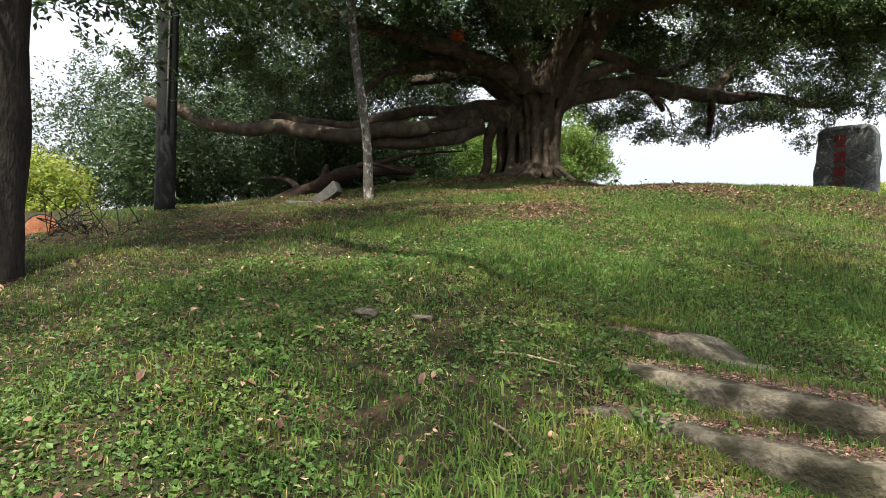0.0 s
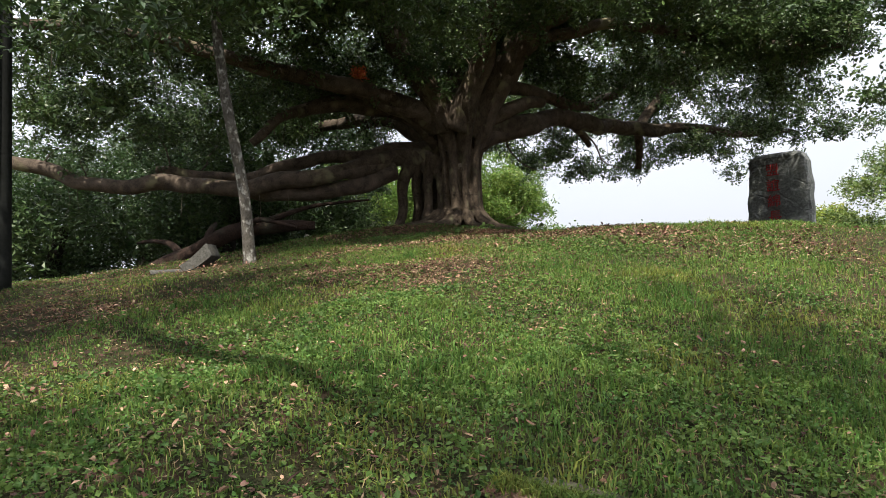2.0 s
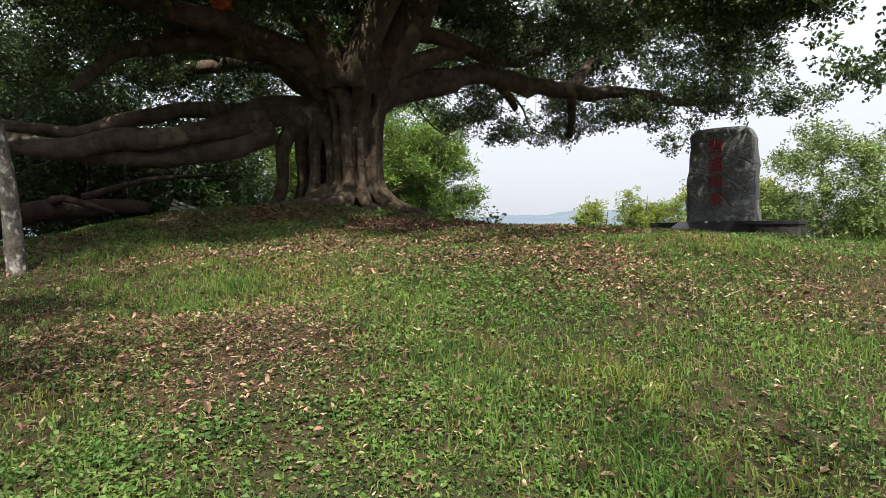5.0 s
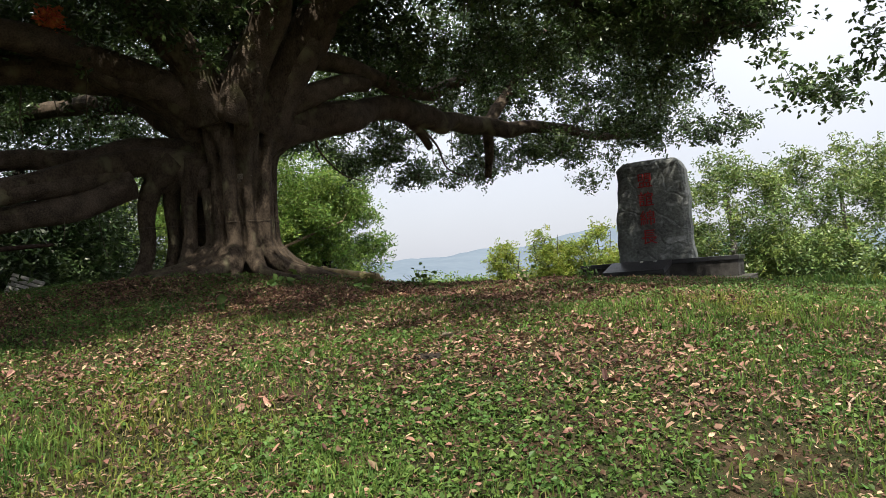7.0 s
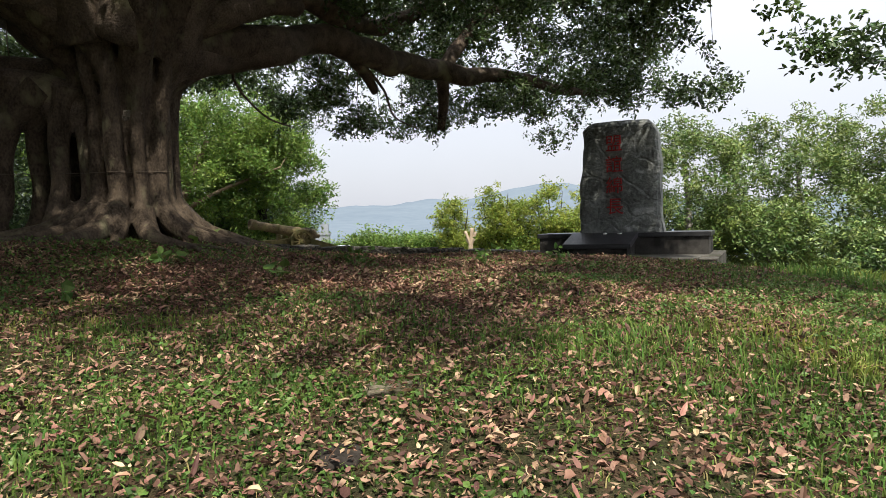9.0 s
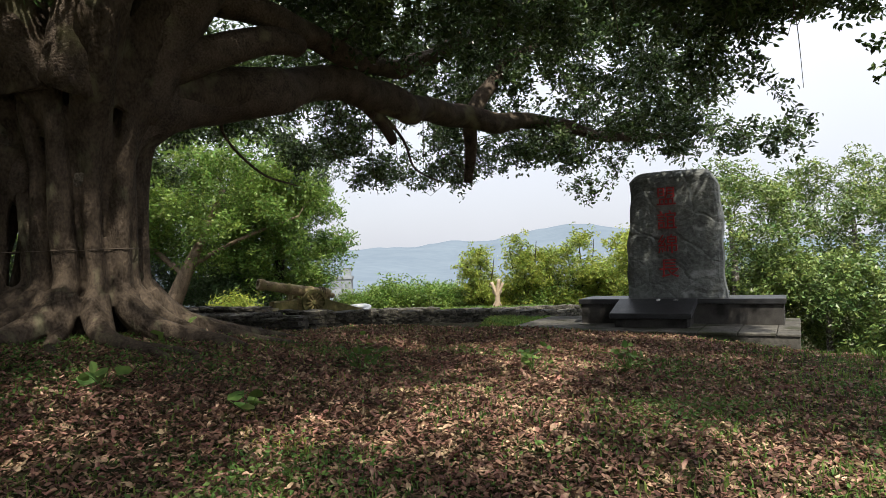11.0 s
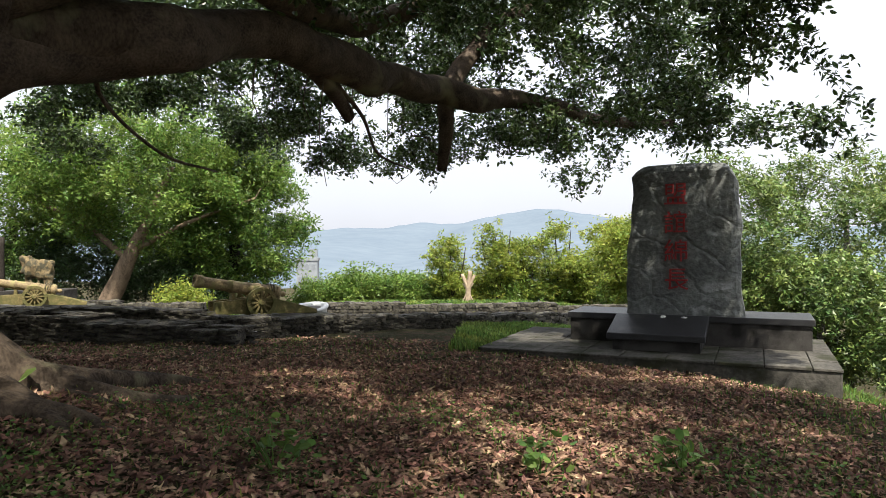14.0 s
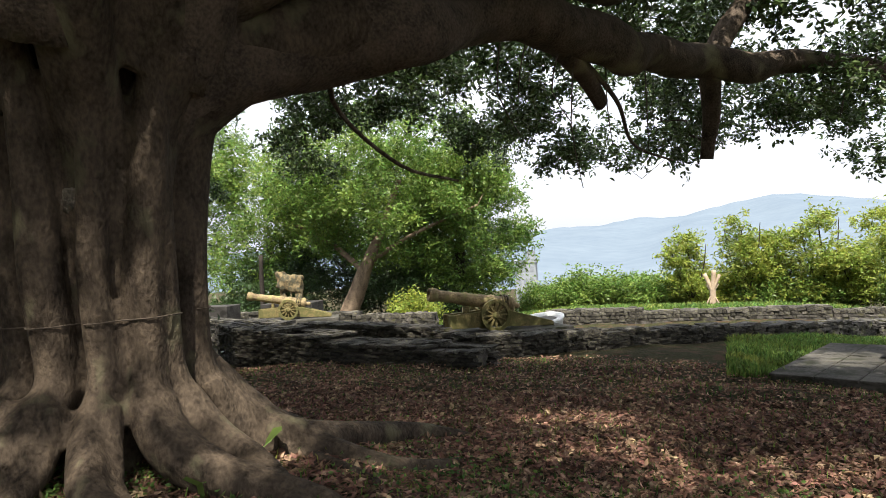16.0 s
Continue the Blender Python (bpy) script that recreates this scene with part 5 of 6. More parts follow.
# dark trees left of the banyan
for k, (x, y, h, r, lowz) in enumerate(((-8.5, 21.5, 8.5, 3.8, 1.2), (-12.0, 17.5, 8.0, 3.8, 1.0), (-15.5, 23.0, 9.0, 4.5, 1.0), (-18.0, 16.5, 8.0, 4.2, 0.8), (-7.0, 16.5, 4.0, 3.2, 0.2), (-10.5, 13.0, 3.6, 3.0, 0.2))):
    tree("dark_tree", "dense tree, its leaves coloured dark green for shade" if h > 5 else "low thicket tree, its leaves coloured dark for shade", x, y,
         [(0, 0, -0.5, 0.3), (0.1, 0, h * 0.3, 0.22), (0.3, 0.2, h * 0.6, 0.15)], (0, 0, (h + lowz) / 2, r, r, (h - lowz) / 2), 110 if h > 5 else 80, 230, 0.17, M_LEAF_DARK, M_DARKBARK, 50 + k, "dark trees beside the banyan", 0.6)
for k, (x, y, h, r) in enumerate(((-15.0, 10.2, 2.6, 2.2), (-18.5, 11.5, 3.4, 2.6), (-21, 8.5, 3.0, 2.6), (-12.5, 9.2, 1.6, 1.6), (-24, 14, 5.0, 3.5))):
    tree("shrub", "sunlit yellow-green shrub at the edge of the bank", x, y, [(0, 0, -0.3, 0.08), (0, 0.1, h * 0.4, 0.05), (0.1, 0, h * 0.7, 0.03)], (0, 0, h * 0.5, r, r, h * 0.55), 70, 180, 0.17, M_LEAF_BRIGHT, M_DARKBARK, 70 + k, "shrubs at the edge of the bank", 0.45)
# bright shrubs beyond the parapet
for k, (x, y, top, r) in enumerate(((3.6, 44.6, 6.9, 1.05), (5.9, 45.2, 7.9, 1.1), (9.0, 45.4, 7.9, 1.25), (11.9, 46.8, 8.0, 1.6), (7.3, 45.8, 6.9, 0.95), (15.2, 46.5, 7.2, 1.7), (10.3, 44.6, 6.6, 1.1))):
    z = on_ground(x, y)
    h = top - z
    tree("young_tree", "slim young tree with sunlit yellow-green leaves", x, y, [(0, 0, -0.3, 0.07), (0.1, 0, h * 0.4, 0.05), (0, 0.1, h * 0.8, 0.025)], (0, 0, h * 0.54, r, r, h * 0.46), 60, 110, 0.17, M_LEAF_BRIGHT, M_DARKBARK, 90 + k, "young trees beyond the parapet", 0.26,
         hollow=0.2, extra=([(0.05, 0, h * 0.1, 0.04), (-0.5, 0.1, h * 0.5, 0.03), (-0.7, 0, h * 0.8, 0.015)], [(0.05, 0, h * 0.1, 0.04), (0.6, 0, h * 0.5, 0.03), (0.8, 0.1, h * 0.85, 0.015)]))
for k, (x, y, top, r) in enumerate(((-1.9, 47.5, 5.1, 1.7), (0.6, 47.0, 4.9, 1.9), (2.6, 46.0, 4.8, 1.7), (4.6, 46.4, 4.7, 1.7), (7.0, 46.2, 4.8, 1.7), (-4.6, 48.5, 4.4, 1.6), (12.5, 45.0, 4.9, 1.8), (9.2, 46.5, 4.9, 1.8), (-7.3, 38.0, 4.7, 0.6))):
    z = on_ground(x, y)
    h = top - z
    tree("hedge_shrub", "dense green shrub beyond the parapet", x, y, [(0, 0, -0.3, 0.05), (0, 0, h * 0.5, 0.03)], (0, 0, h * 0.5, r, r * 0.8, h * 0.5), 70, 200, 0.17, M_LEAF_BRIGHT if k in (3, 8) else M_LEAF_MID, M_DARKBARK, 110 + k, "shrubs beyond the parapet", 0.4)
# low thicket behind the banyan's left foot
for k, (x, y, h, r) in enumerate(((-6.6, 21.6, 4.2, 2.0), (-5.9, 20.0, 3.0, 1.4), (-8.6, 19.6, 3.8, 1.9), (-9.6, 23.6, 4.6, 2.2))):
    tree("thicket_shrub", "low thicket shrub behind the banyan, leaves coloured dark for shade", x, y, [(0, 0, -0.3, 0.08), (0, 0, h * 0.5, 0.04)], (0, 0, h * 0.5, r, r, h * 0.55), 80, 200, 0.15, M_LEAF_DARK, M_DARKBARK, 180 + k, "thicket shrubs behind the banyan", 0.45)
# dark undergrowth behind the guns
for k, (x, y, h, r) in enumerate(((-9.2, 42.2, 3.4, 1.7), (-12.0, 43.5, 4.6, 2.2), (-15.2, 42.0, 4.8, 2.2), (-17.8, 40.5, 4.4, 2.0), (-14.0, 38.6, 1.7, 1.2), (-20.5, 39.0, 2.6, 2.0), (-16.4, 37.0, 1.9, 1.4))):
    tree("undergrowth_shrub", "shrub under the trees behind the guns, leaves coloured dark for shade", x, y, [(0, 0, -0.3, 0.06), (0, 0, h * 0.5, 0.03)], (0, 0, h * 0.45, r, r * 0.8, h * 0.55), 60, 190, 0.18, M_LEAF_DARK, M_DARKBARK, 160 + k, "shrubs behind the guns", 0.4)
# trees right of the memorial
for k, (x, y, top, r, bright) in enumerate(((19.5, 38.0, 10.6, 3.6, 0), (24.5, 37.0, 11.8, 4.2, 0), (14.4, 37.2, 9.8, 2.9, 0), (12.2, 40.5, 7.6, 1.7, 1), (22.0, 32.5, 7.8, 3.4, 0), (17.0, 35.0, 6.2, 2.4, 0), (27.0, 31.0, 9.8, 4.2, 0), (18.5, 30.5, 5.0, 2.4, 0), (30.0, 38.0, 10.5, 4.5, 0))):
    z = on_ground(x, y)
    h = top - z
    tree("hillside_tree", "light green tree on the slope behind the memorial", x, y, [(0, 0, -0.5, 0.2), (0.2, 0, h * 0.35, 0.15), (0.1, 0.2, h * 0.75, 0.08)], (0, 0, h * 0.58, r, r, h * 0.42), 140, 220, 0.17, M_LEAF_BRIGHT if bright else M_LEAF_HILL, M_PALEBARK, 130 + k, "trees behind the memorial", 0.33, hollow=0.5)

# split stump with props beyond the parapet
stump = empty("staked_stump", pose(4.6, 42.6, on_ground(4.6, 42.6)), "pale split stump held by crossed stakes", "stump")
for k, (dx, top, r) in enumerate(((-0.28, 1.55, 0.1), (0.1, 1.7, 0.12), (0.32, 1.5, 0.08))):
    V, F, C = tube([(0.05 * k, 0, -0.2, r * 1.2), (0.02, 0, 0.7, r), (dx, 0, top, r * 0.8)], 8, 0.2, k, 0.15)
    part("split_trunk", mesh_np("split_trunk", V, [F, C], M_PALECUT, True), M_PALECUT, stump)
for k, (a, b) in enumerate(((-0.5, 0.25), (0.5, -0.25), (-0.2, 0.1))):
    V, F, C = tube([(a, -0.2, -0.2, 0.035), ((a + b) / 2, -0.05, 0.5, 0.035), (b, 0.1, 1.1, 0.035)], 6, 0.05, k, 0.3)
    part("stake", mesh_np("stake", V, [F, C], M_PALECUT, True), M_PALECUT, stump)
# thin post behind the far cannon
post = new("wooden_post", mesh_np("wooden_post", *(lambda q: (q[0], [q[1], q[2]]))(tube([(0, 0, -0.5, 0.12), (0, 0, 1.5, 0.11), (0.03, 0, 4.5, 0.1)], 10, 0.05, 3, 0.3)), M_DARKBARK, True))
post.location = (-14.2, 36.5, on_ground(-14.2, 36.5))
tagged(post, "weathered grey wooden post behind the guns", "post")
# slatted panel behind the banyan
panel = empty("slatted_panel", pose(-4.6, 17.8, on_ground(-4.6, 17.8) + 0.9, -20, 22, 35), "pale slatted panel leaning behind the banyan", "panel")
for k in range(6):
    part("slat", box(bmesh.new(), -0.32, 0.32, -0.02, 0.02, -0.3 + k * 0.1, -0.3 + k * 0.1 + 0.075, 0.004), M_PANEL, panel)
for x in (-0.27, 0.27):
    part("rail", box(bmesh.new(), x - 0.03, x + 0.03, 0.021, 0.05, -0.9, 0.28, 0.004), M_PANEL, panel)

# ---- distance ----
building = empty("apartment_building", pose(-35, 150, -20, 0, 0, 10), "pale apartment block far down the valley", "building")
part("wall", box(bmesh.new(), -2.2, 2.2, -2, 2, 0, 23.5), M_BUILDING, building)
part("roof", box(bmesh.new(), -2.4, 2.4, -2.2, 2.2, 23.5, 24.1), M_BUILDING, building)
part("stair_tower", box(bmesh.new(), 0.4, 2.0, -1, 1, 24.1, 26.0), M_BUILDING, building)
wm = bpy.data.meshes.new("window")
bm = box(bmesh.new(), -0.42, 0.42, -0.08, 0.08, -0.6, 0.6)
bm.to_mesh(wm); bm.free(); wm.materials.append(M_WINDOW)
for f in range(8):
    for c in range(3):
        part("window", wm, M_WINDOW, building, local=pose(-1.4 + 1.4 * c, -2.0, 22.2 - 2.7 * f))


def ridge(name, label, dist, heights, mat, seed, x0, x1, foot):
    """A range of hills as a solid slope that rises to its crest at that distance."""
    rng = np.random.default_rng(seed)
    n, m = 240, 24
    xs = np.linspace(x0, x1, n)
    hx, hz = np.array(heights, float).T
    top = np.interp(xs, hx, hz)
    k = np.exp(-0.5 * (np.arange(-6, 7) / 2.2) ** 2)
    top = np.convolve(np.pad(top, 6, mode="edge"), k / k.sum(), "valid")
    top = top + sum(a * np.sin(xs * f + rng.uniform(0, 6)) for a, f in ((3.0, 0.021), (1.8, 0.05), (1.0, 0.11)))
    s = np.linspace(0, 1, m)
    X = np.repeat(xs[:, None], m, 1)
    Y = dist - (1 - s)[None, :] * (dist - 300) + 0 * X
    Z = foot + (top[:, None] - foot) * s[None, :] ** 1.2 + 9 * np.sin(X * 0.012 + 5 * s[None, :] + 2 * np.sin(X * 0.004)) * np.sin(np.pi * s)[None, :]
    i, j = np.meshgrid(np.arange(n - 1), np.arange(m - 1), indexing="ij")
    k = i * m + j
    ob = new(name, mesh_np(name, np.stack([X, Y, Z], -1).reshape(-1, 3), np.stack([k, k + m, k + m + 1, k + 1], -1).reshape(-1, 4), mat, True))
    return tagged(ob, label, "mountain", kind="structure")


ridge("backdrop", "mountain ridge across the valley, haze painted into its pale blue colour", 3000,
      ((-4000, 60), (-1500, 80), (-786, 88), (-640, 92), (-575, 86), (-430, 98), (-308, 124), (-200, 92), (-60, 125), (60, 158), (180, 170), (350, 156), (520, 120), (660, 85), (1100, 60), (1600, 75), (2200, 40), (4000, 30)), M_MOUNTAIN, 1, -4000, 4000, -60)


# ---- grass, weeds and fallen leaves ----
rng = np.random.default_rng(77)


def clumps(x, y, f, s):
    return np.sin(f * x + s + 1.7 * np.sin(0.6 * f * y + s)) * np.sin(f * 1.1 * y + 2 * s + 1.3 * np.sin(0.7 * f * x))


def turf(x, y):
    """How thick the grass grows: full on the bank, sparse under the banyan and on the bare patches."""
    d = 1 - 0.1 * ease(8.6, 10.0, y) * ease(10.5, 8.5, x) - 0.6 * ease(10.6, 12.4, y) * ease(10.2, 7.6, x)
    d = np.where((y > 22.0) & (x > 5.4) & (y < 31), 1.0, d)
    bare = np.exp(-((x - 5.5) ** 2 + (y - 6.7) ** 2) / 0.16) + np.exp(-((x - 6.0) ** 2 + (y - 9.9) ** 2) / 0.25) + np.exp(-((x - 4.4) ** 2 / 1.2 + (y - 7.2) ** 2 / 0.4)) + np.exp(-((x - 1.6) ** 2 / 1.6 + (y - 5.4) ** 2 / 0.3))
    steps = (x > 7.42 + 0.3 * np.maximum(1.7 - y, 0)) & (y < np.where(x < 8.3, 2.95, 2.55) - 0.27 * (x - 7.4)) & (y > 0.1)
    return np.clip(d * (0.66 + 0.3 * clumps(x, y, 1.7, 0.4) + 0.2 * clumps(x, y, 4.3, 1.4)) - 0.38 * bare, 0, 1) * np.where(steps, 0.75, 1)


def scatter(n, x0, x1, y0, y1, keep):
    x, y = rng.uniform(x0, x1, n), rng.uniform(y0, y1, n)
    ok = rng.random(n) < keep(x, y)
    x, y = x[ok], y[ok]
    return np.stack([x, y, height(x, y) + ground_noise(x, y)], 1)


def blades(p, tall, wide, lean=0.5):
    """Bent tapered blades, three faces each."""
    n = len(p)
    a = rng.uniform(0, 2 * np.pi, n)
    side = np.stack([np.cos(a), np.sin(a), 0 * a], 1)
    b = rng.uniform(0, 2 * np.pi, n)
    out = np.stack([np.cos(b), np.sin(b), 0 * b], 1) * (rng.random(n) * lean)[:, None]
    h = (tall * rng.uniform(0.5, 1.3, n))[:, None]
    w = wide * rng.uniform(0.7, 1.3, n)[:, None]
    up = np.array([0, 0, 1.0])
    mid, tip = p + h * (0.6 * up + 0.3 * out), p + h * (0.85 * up + 1.1 * out)
    p = p - 0.015 * up
    v = np.stack([p - side * w, p + side * w, mid - side * w * 0.8, mid + side * w * 0.8, tip], 1).reshape(-1, 3)
    k = np.arange(n)[:, None] * 5
    return v, np.vstack([k + [0, 1, 3], k + [0, 3, 2], k + [2, 3, 4]])


def near_way(x, y):
    return np.exp(-np.maximum(np.abs(x - (7.2 - 0.1 * y)) - 2.2, 0) / 2.0)


def stuff(name, label, v, f, mat, category):
    return tagged(new(name, mesh_np(name, v, f, mat)), label, category, kind="stuff")


p = scatter(560000, -6, 13.5, -0.5, 13, lambda x, y: turf(x, y) * (0.16 + 0.84 * near_way(x, y)))
v, f = blades(p, np.maximum(0.05 + 0.038 * clumps(p[:, 0], p[:, 1], 1.1, 2.0) + 0.02 * clumps(p[:, 0], p[:, 1], 3.7, 1.0) + 0.014 * ease(6.9, 7.8, p[:, 0]), 0.02), 0.0044, 1.2)
stuff("grass", "short green grass on the bank", v, f, M_GRASS, "grass")
p = scatter(110000, -3, 12.5, 11, 23, lambda x, y: (turf(x, y) + 0.32 * np.clip(0.3 + clumps(x, y, 1.5, 7.0), 0, 1) * ease(18.5, 15.0, y)) * 0.8)
v, f = blades(p, np.full(len(p), 0.07), 0.005, 0.8)
stuff("grass", "sparse grass among leaves under the banyan", v, f, M_GRASS, "grass")
p = scatter(36000, 5.2, 10.0, 22.5, 31, lambda x, y: ((x - 0.9) * 1.015 + 22.75 > y) * 0.9)
v, f = blades(p, np.full(len(p), 0.16), 0.011, 0.6)
stuff("grass", "long bright grass beside the platform", v, f, M_GRASS, "grass")
p = scatter(26000, -8, 16, 37.5, 44.5, lambda x, y: 0.9 + 0 * x)
v, f = blades(p, np.full(len(p), 0.3), 0.032, 0.6)
stuff("grass", "tall sunlit grass beyond the parapet", v, f, M_GRASS, "grass")
p = scatter(30000, 10.5, 18, 8, 30, lambda x, y: 0.8 + 0 * x)
v, f = blades(p, np.full(len(p), 0.16), 0.012, 0.7)
stuff("grass", "long grass on the falling slope", v, f, M_GRASS, "grass")
p = scatter(60000, -3, 12, -0.5, 12, lambda x, y: 0.55 * near_way(x, y) * (0.6 + 0.4 * clumps(x, y, 1.4, 5)))
v, f = blades(p, np.full(len(p), 0.05), 0.003, 1.6)
stuff("dry_grass", "dry straw-coloured grass among the green", v, f, M_DRYGRASS, "grass")
# low broad-leaved weeds, a close carpet beside the way and thinner further out
def way(x, y):
    return ease(3.4, 2.2, np.abs(x - (6.9 - 0.1 * y)))


p = scatter(170000, -5, 12.5, -0.5, 12.5, lambda x, y: turf(x, y) * (0.15 + 0.85 * near_way(x, y)) * np.clip(0.6 + 0.6 * clumps(x, y, 1.3, 3.0), 0.15, 1))
q = scatter(420000, 2.2, 10.4, -0.8, 10.6, lambda x, y: way(x, y) * (0.25 + 0.75 * turf(x, y)) * (1 - 0.35 * ease(6.8, 9.0, y)) * np.clip(0.55 + 0.45 * clumps(x, y, 1.3, 3.0) + 0.4 * clumps(x, y, 5.1, 2.0), 0.06, 1))
p = np.vstack([p, q])
p[:, 2] += rng.random(len(p)) * (0.028 + 0.02 * clumps(p[:, 0], p[:, 1], 2.3, 0.0))
v, f = leaves(p, rng.uniform(0.015, 0.044, len(p)), rng, flat=0.55, wide=0.7, fold=0.1)
stuff("weeds", "low broad-leaved weeds in the grass", v, f, M_WEED, "weeds")
p = scatter(60000, 2.0, 11.5, 11.2, 18.0, lambda x, y: ease(18, 15, y) * np.clip(0.15 + 0.9 * clumps(x, y, 1.8, 2.6) + 0.4 * ease(6.5, 9.5, x), 0.04, 1))
q = scatter(80000, -3.5, 5.0, 9.8, 15.2, lambda x, y: ease(9.8, 10.8, y) * ease(3.4, 2.0, x) * np.clip(0.55 + 0.6 * clumps(x, y, 1.6, 1.1), 0.1, 1))
p = np.vstack([p, q])
p[:, 2] += 0.015 + 0.05 * rng.random(len(p))
v, f = leaves(p, rng.uniform(0.018, 0.045, len(p)), rng, flat=0.5, wide=0.6, fold=0.1)
stuff("weeds", "patches of low green weeds among the litter", v, f, M_WEED, "weeds")
# fallen leaves: thick under the banyan, scattered on the bank
def litter(x, y):
    under = ease(10.6, 12.6, y) * ease(24, 21.5, y) * (0.2 + 0.8 * ease(9.6, 6.2, x))
    band = 0.5 * np.exp(-((y - 9.9) / 1.5) ** 2) * 0.7 * (0.7 + 0.5 * clumps(x, y, 1.2, 1.0))
    spots = np.exp(-((x - 4.4) ** 2 / 1.4 + (y - 7.2) ** 2 / 0.5)) * 0.6 + np.exp(-((x - 5.5) ** 2 + (y - 6.7) ** 2) / 0.25) * 0.7 + 0.9 * np.exp(-((x - 1.6) ** 2 / 2.0 + (y - 5.4) ** 2 / 0.4))
    return np.clip(under * (0.8 + 0.3 * clumps(x, y, 0.9, 2.2)) + band + 1.0 * spots + 0.17 + 0.14 * clumps(x, y, 1.6, 4), 0, 1)


p = scatter(330000, -4, 12, -0.5, 23.5, lambda x, y: litter(x, y) * np.where(y < 11, 0.5, 1.0) * (1 - 0.4 * (y > 19.5)))
r = scatter(90000, 0.5, 9.5, 11.5, 19.5, lambda x, y: 0.9 * ease(11.5, 13, y) * ease(9.5, 7.5, x))
p = np.vstack([p, r])
q = scatter(62000, 1.6, 9.8, 8.2, 13.4, lambda x, y: 0.55 * ease(8.2, 9.6, y) * ease(9.8, 8.0, x) * np.clip(0.6 + 0.4 * clumps(x, y, 2.2, 3.0), 0.1, 1))
p = np.vstack([p, q])
p[:, 2] += 0.012 + rng.random(len(p)) ** 2 * np.where(p[:, 1] < 11, 0.045, 0.02)
near = p[:, 1] < 14.5
v, f = oval_leaves(p[near], rng.uniform(0.022, 0.052, near.sum()) * np.where(rng.random(near.sum()) < 0.06, 1.5, 1.0), rng, tilt=0.36, curl=0.22)
stuff("fallen_leaves", "dry brown and reddish fallen leaves", v, f, M_LITTER, "leaves")
v, f = leaves(p[~near], rng.uniform(0.035, 0.075, (~near).sum()), rng, flat=0.75, wide=0.55, fold=0.14)
stuff("fallen_leaves", "thick carpet of reddish fallen leaves under the banyan", v, f, M_LITTER, "leaves")
# crumbs of leaf and stalk between
p = scatter(300000, -3, 11.5, -0.5, 21, lambda x, y: np.clip(0.5 + 0.5 * np.exp(-((y - 9.5) / 2.2) ** 2) + 0.2 * clumps(x, y, 1.9, 6), 0, 1) * (0.3 + 0.7 * near_way(x, y)))
q = scatter(40000, 2.6, 6.4, 6.0, 8.4, lambda x, y: np.exp(-((x - 4.4) ** 2 / 1.6 + (y - 7.2) ** 2 / 0.7)))
p = np.vstack([p, q])
p[:, 2] += rng.uniform(0.005, 0.03, len(p))
v, f = leaves(p, rng.uniform(0.014, 0.042, len(p)), rng, flat=0.7, wide=0.32, fold=0.1, plain=True)
stuff("leaf_crumbs", "crumbled dry leaves and stalks in the turf", v, f, M_LITTER, "leaves")
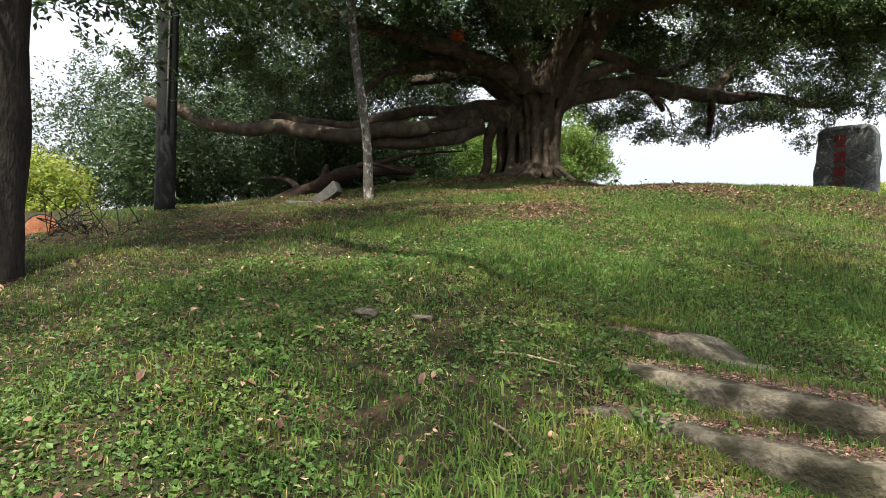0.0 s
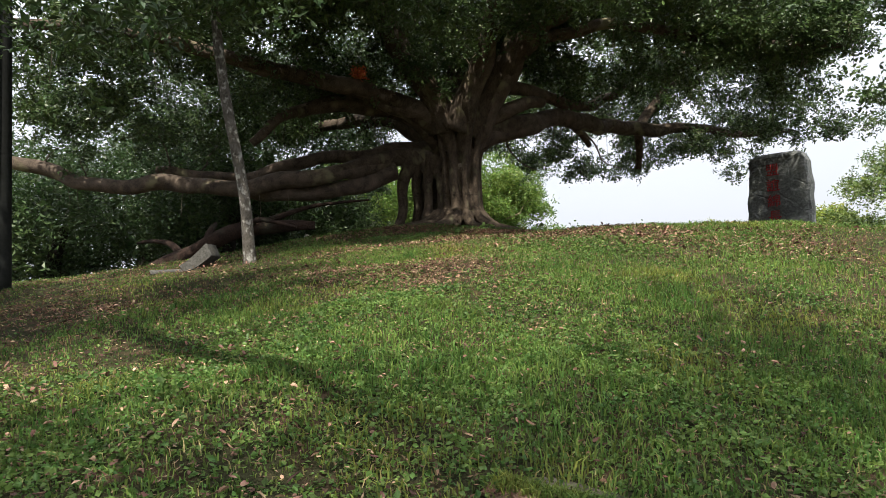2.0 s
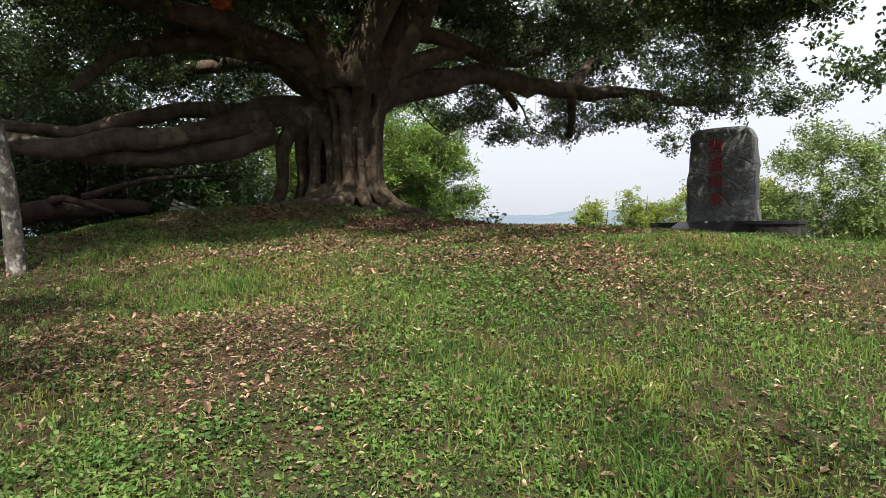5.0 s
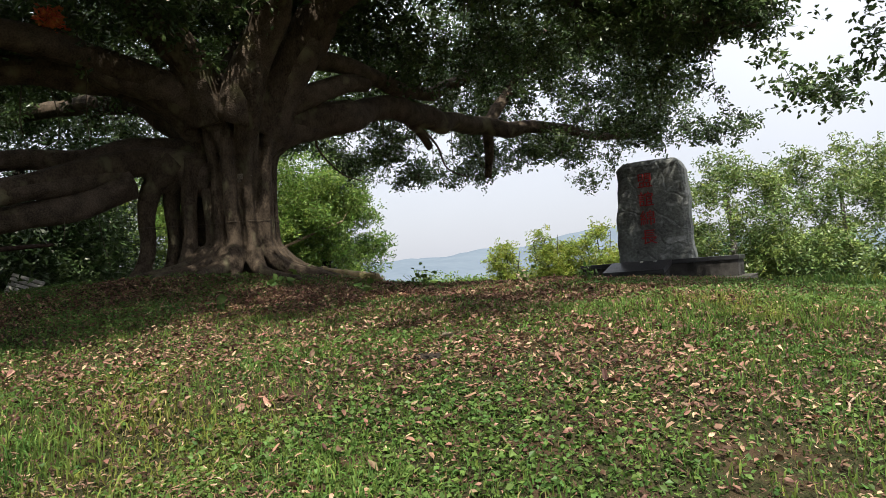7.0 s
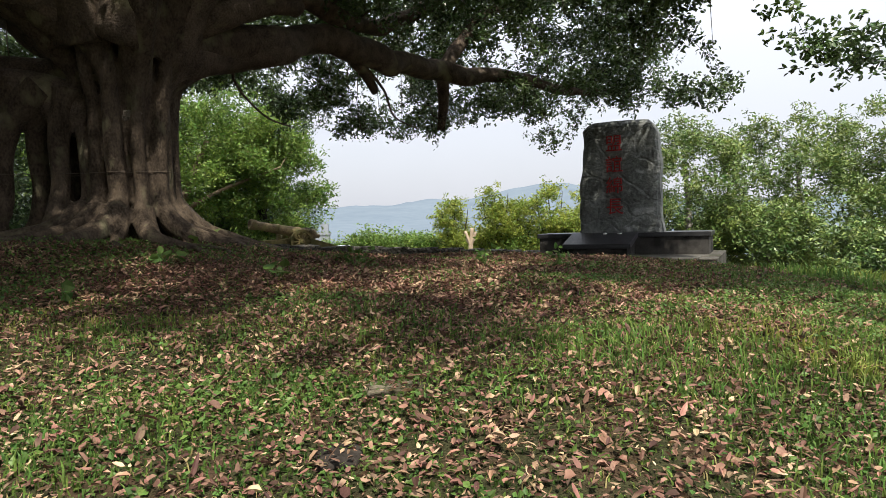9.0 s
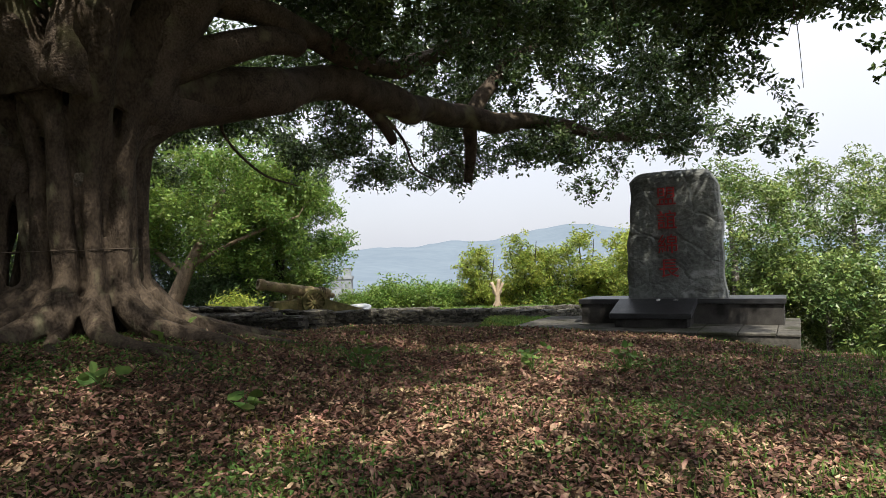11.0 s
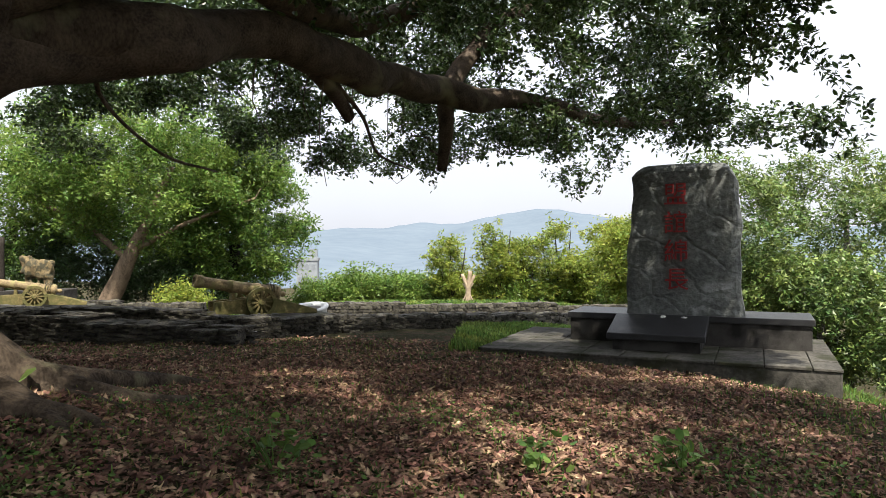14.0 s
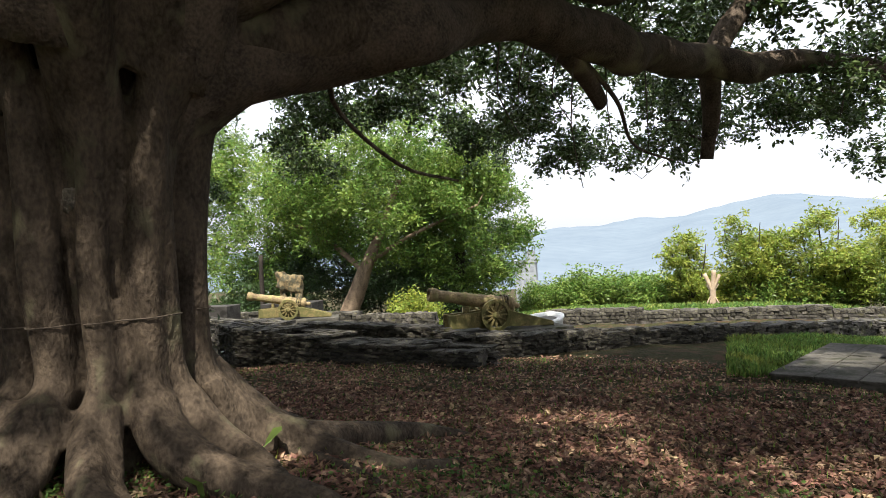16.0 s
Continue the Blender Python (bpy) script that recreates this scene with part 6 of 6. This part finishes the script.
# leafy weeds standing by the steps and roots
for k, (x, y, r, n, ln) in enumerate(((7.9, 1.62, 0.1, 80, 0.03), (8.25, 1.75, 0.08, 60, 0.028), (7.6, 2.15, 0.07, 50, 0.028), (7.95, 2.05, 0.07, 50, 0.028), (8.4, 2.35, 0.1, 60, 0.03), (5.4, 3.0, 0.1, 70, 0.035),
                                      (3.2, 13.6, 0.12, 9, 0.13), (3.05, 12.2, 0.1, 8, 0.13), (2.66, 15.4, 0.2, 4, 0.19), (4.4, 13.4, 0.1, 8, 0.12), (6.3, 15.3, 0.16, 40, 0.07), (4.7, 15.2, 0.2, 60, 0.07), (7.2, 15.6, 0.15, 40, 0.07))):
    z = on_ground(x, y)
    q = rng.normal(size=(n, 3)) * (r * 0.6, r * 0.6, r * 0.4) + (0, 0, r * 0.9)
    v, f = leaves(q, ln * rng.uniform(0.7, 1.3, n), rng, flat=0.55, wide=0.75, fold=0.06, oval=True)
    stems = [tube([(0, 0, -0.03, 0.004), (*(w * 0.5), 0.003), (*w, 0.002)], 4, 0, k, 0.1) for w in q[:10]]
    weed = empty("weed", pose(x, y, z), "small leafy green weed growing in the litter", "plant", "leafy weeds")
    part("foliage", mesh_np("foliage", v, f, M_WEED), M_WEED, weed)
    V, F = join(stems)
    tagged(part("stemwork", mesh_np("stemwork", V, F, M_WEED), M_WEED, weed), kind="stuff")
# spray of orange fruit or flowers on a limb
fl = np.array([0.3, 13.2, 9.15])
q = rng.normal(size=(420, 3)) * (0.075, 0.07, 0.07)
v, f = leaves(q, rng.uniform(0.05, 0.09, 420), rng, flat=0.2, wide=0.6)
ob = new("flower_spray", mesh_np("flower_spray", v, f, M_FLOWER))
ob.location = fl
tagged(ob, "small orange flower spray on a banyan limb", "flowers", kind="stuff")
# litter on the step treads, thickest towards the back
def treads(n, back):
    out = []
    for x, y, z, w, d, a in ((7.22, 2.9, 3.15, 0.55, 0.25, -14), (7.33, 2.3, 3.025, 2.5, 0.58, -14), (7.36, 1.72, 2.875, 2.5, 0.55, -8), (7.6, 1.2, 2.71, 2.5, 0.5, -9)):
        u, q = rng.uniform(0.03, w, n), 0.06 + (d - 0.06) * rng.random(n) ** back
        c, s = math.cos(radians(a)), math.sin(radians(a))
        px, py = x + u * c - q * s, y + u * s + q * c
        top = z + 0.085 - 0.026 * u - 0.05 * q
        out.append(np.stack([px, py, np.maximum(top, height(px, py) + ground_noise(px, py) + 0.01) + 0.012 * rng.random(n)], 1))
    return np.vstack(out)


p = treads(9000, 0.6)
v, f = leaves(p, rng.uniform(0.012, 0.04, len(p)), rng, flat=0.85, wide=0.35, fold=0.08, plain=True)
stuff("step_litter", "dry leaves and bits on the stone steps", v, f, M_LITTER, "leaves")
p = treads(1600, 0.35)
v, f = blades(p, np.full(len(p), 0.05), 0.004, 1.3)
stuff("step_grass", "tufts of grass growing over the steps", v, f, M_GRASS, "grass")
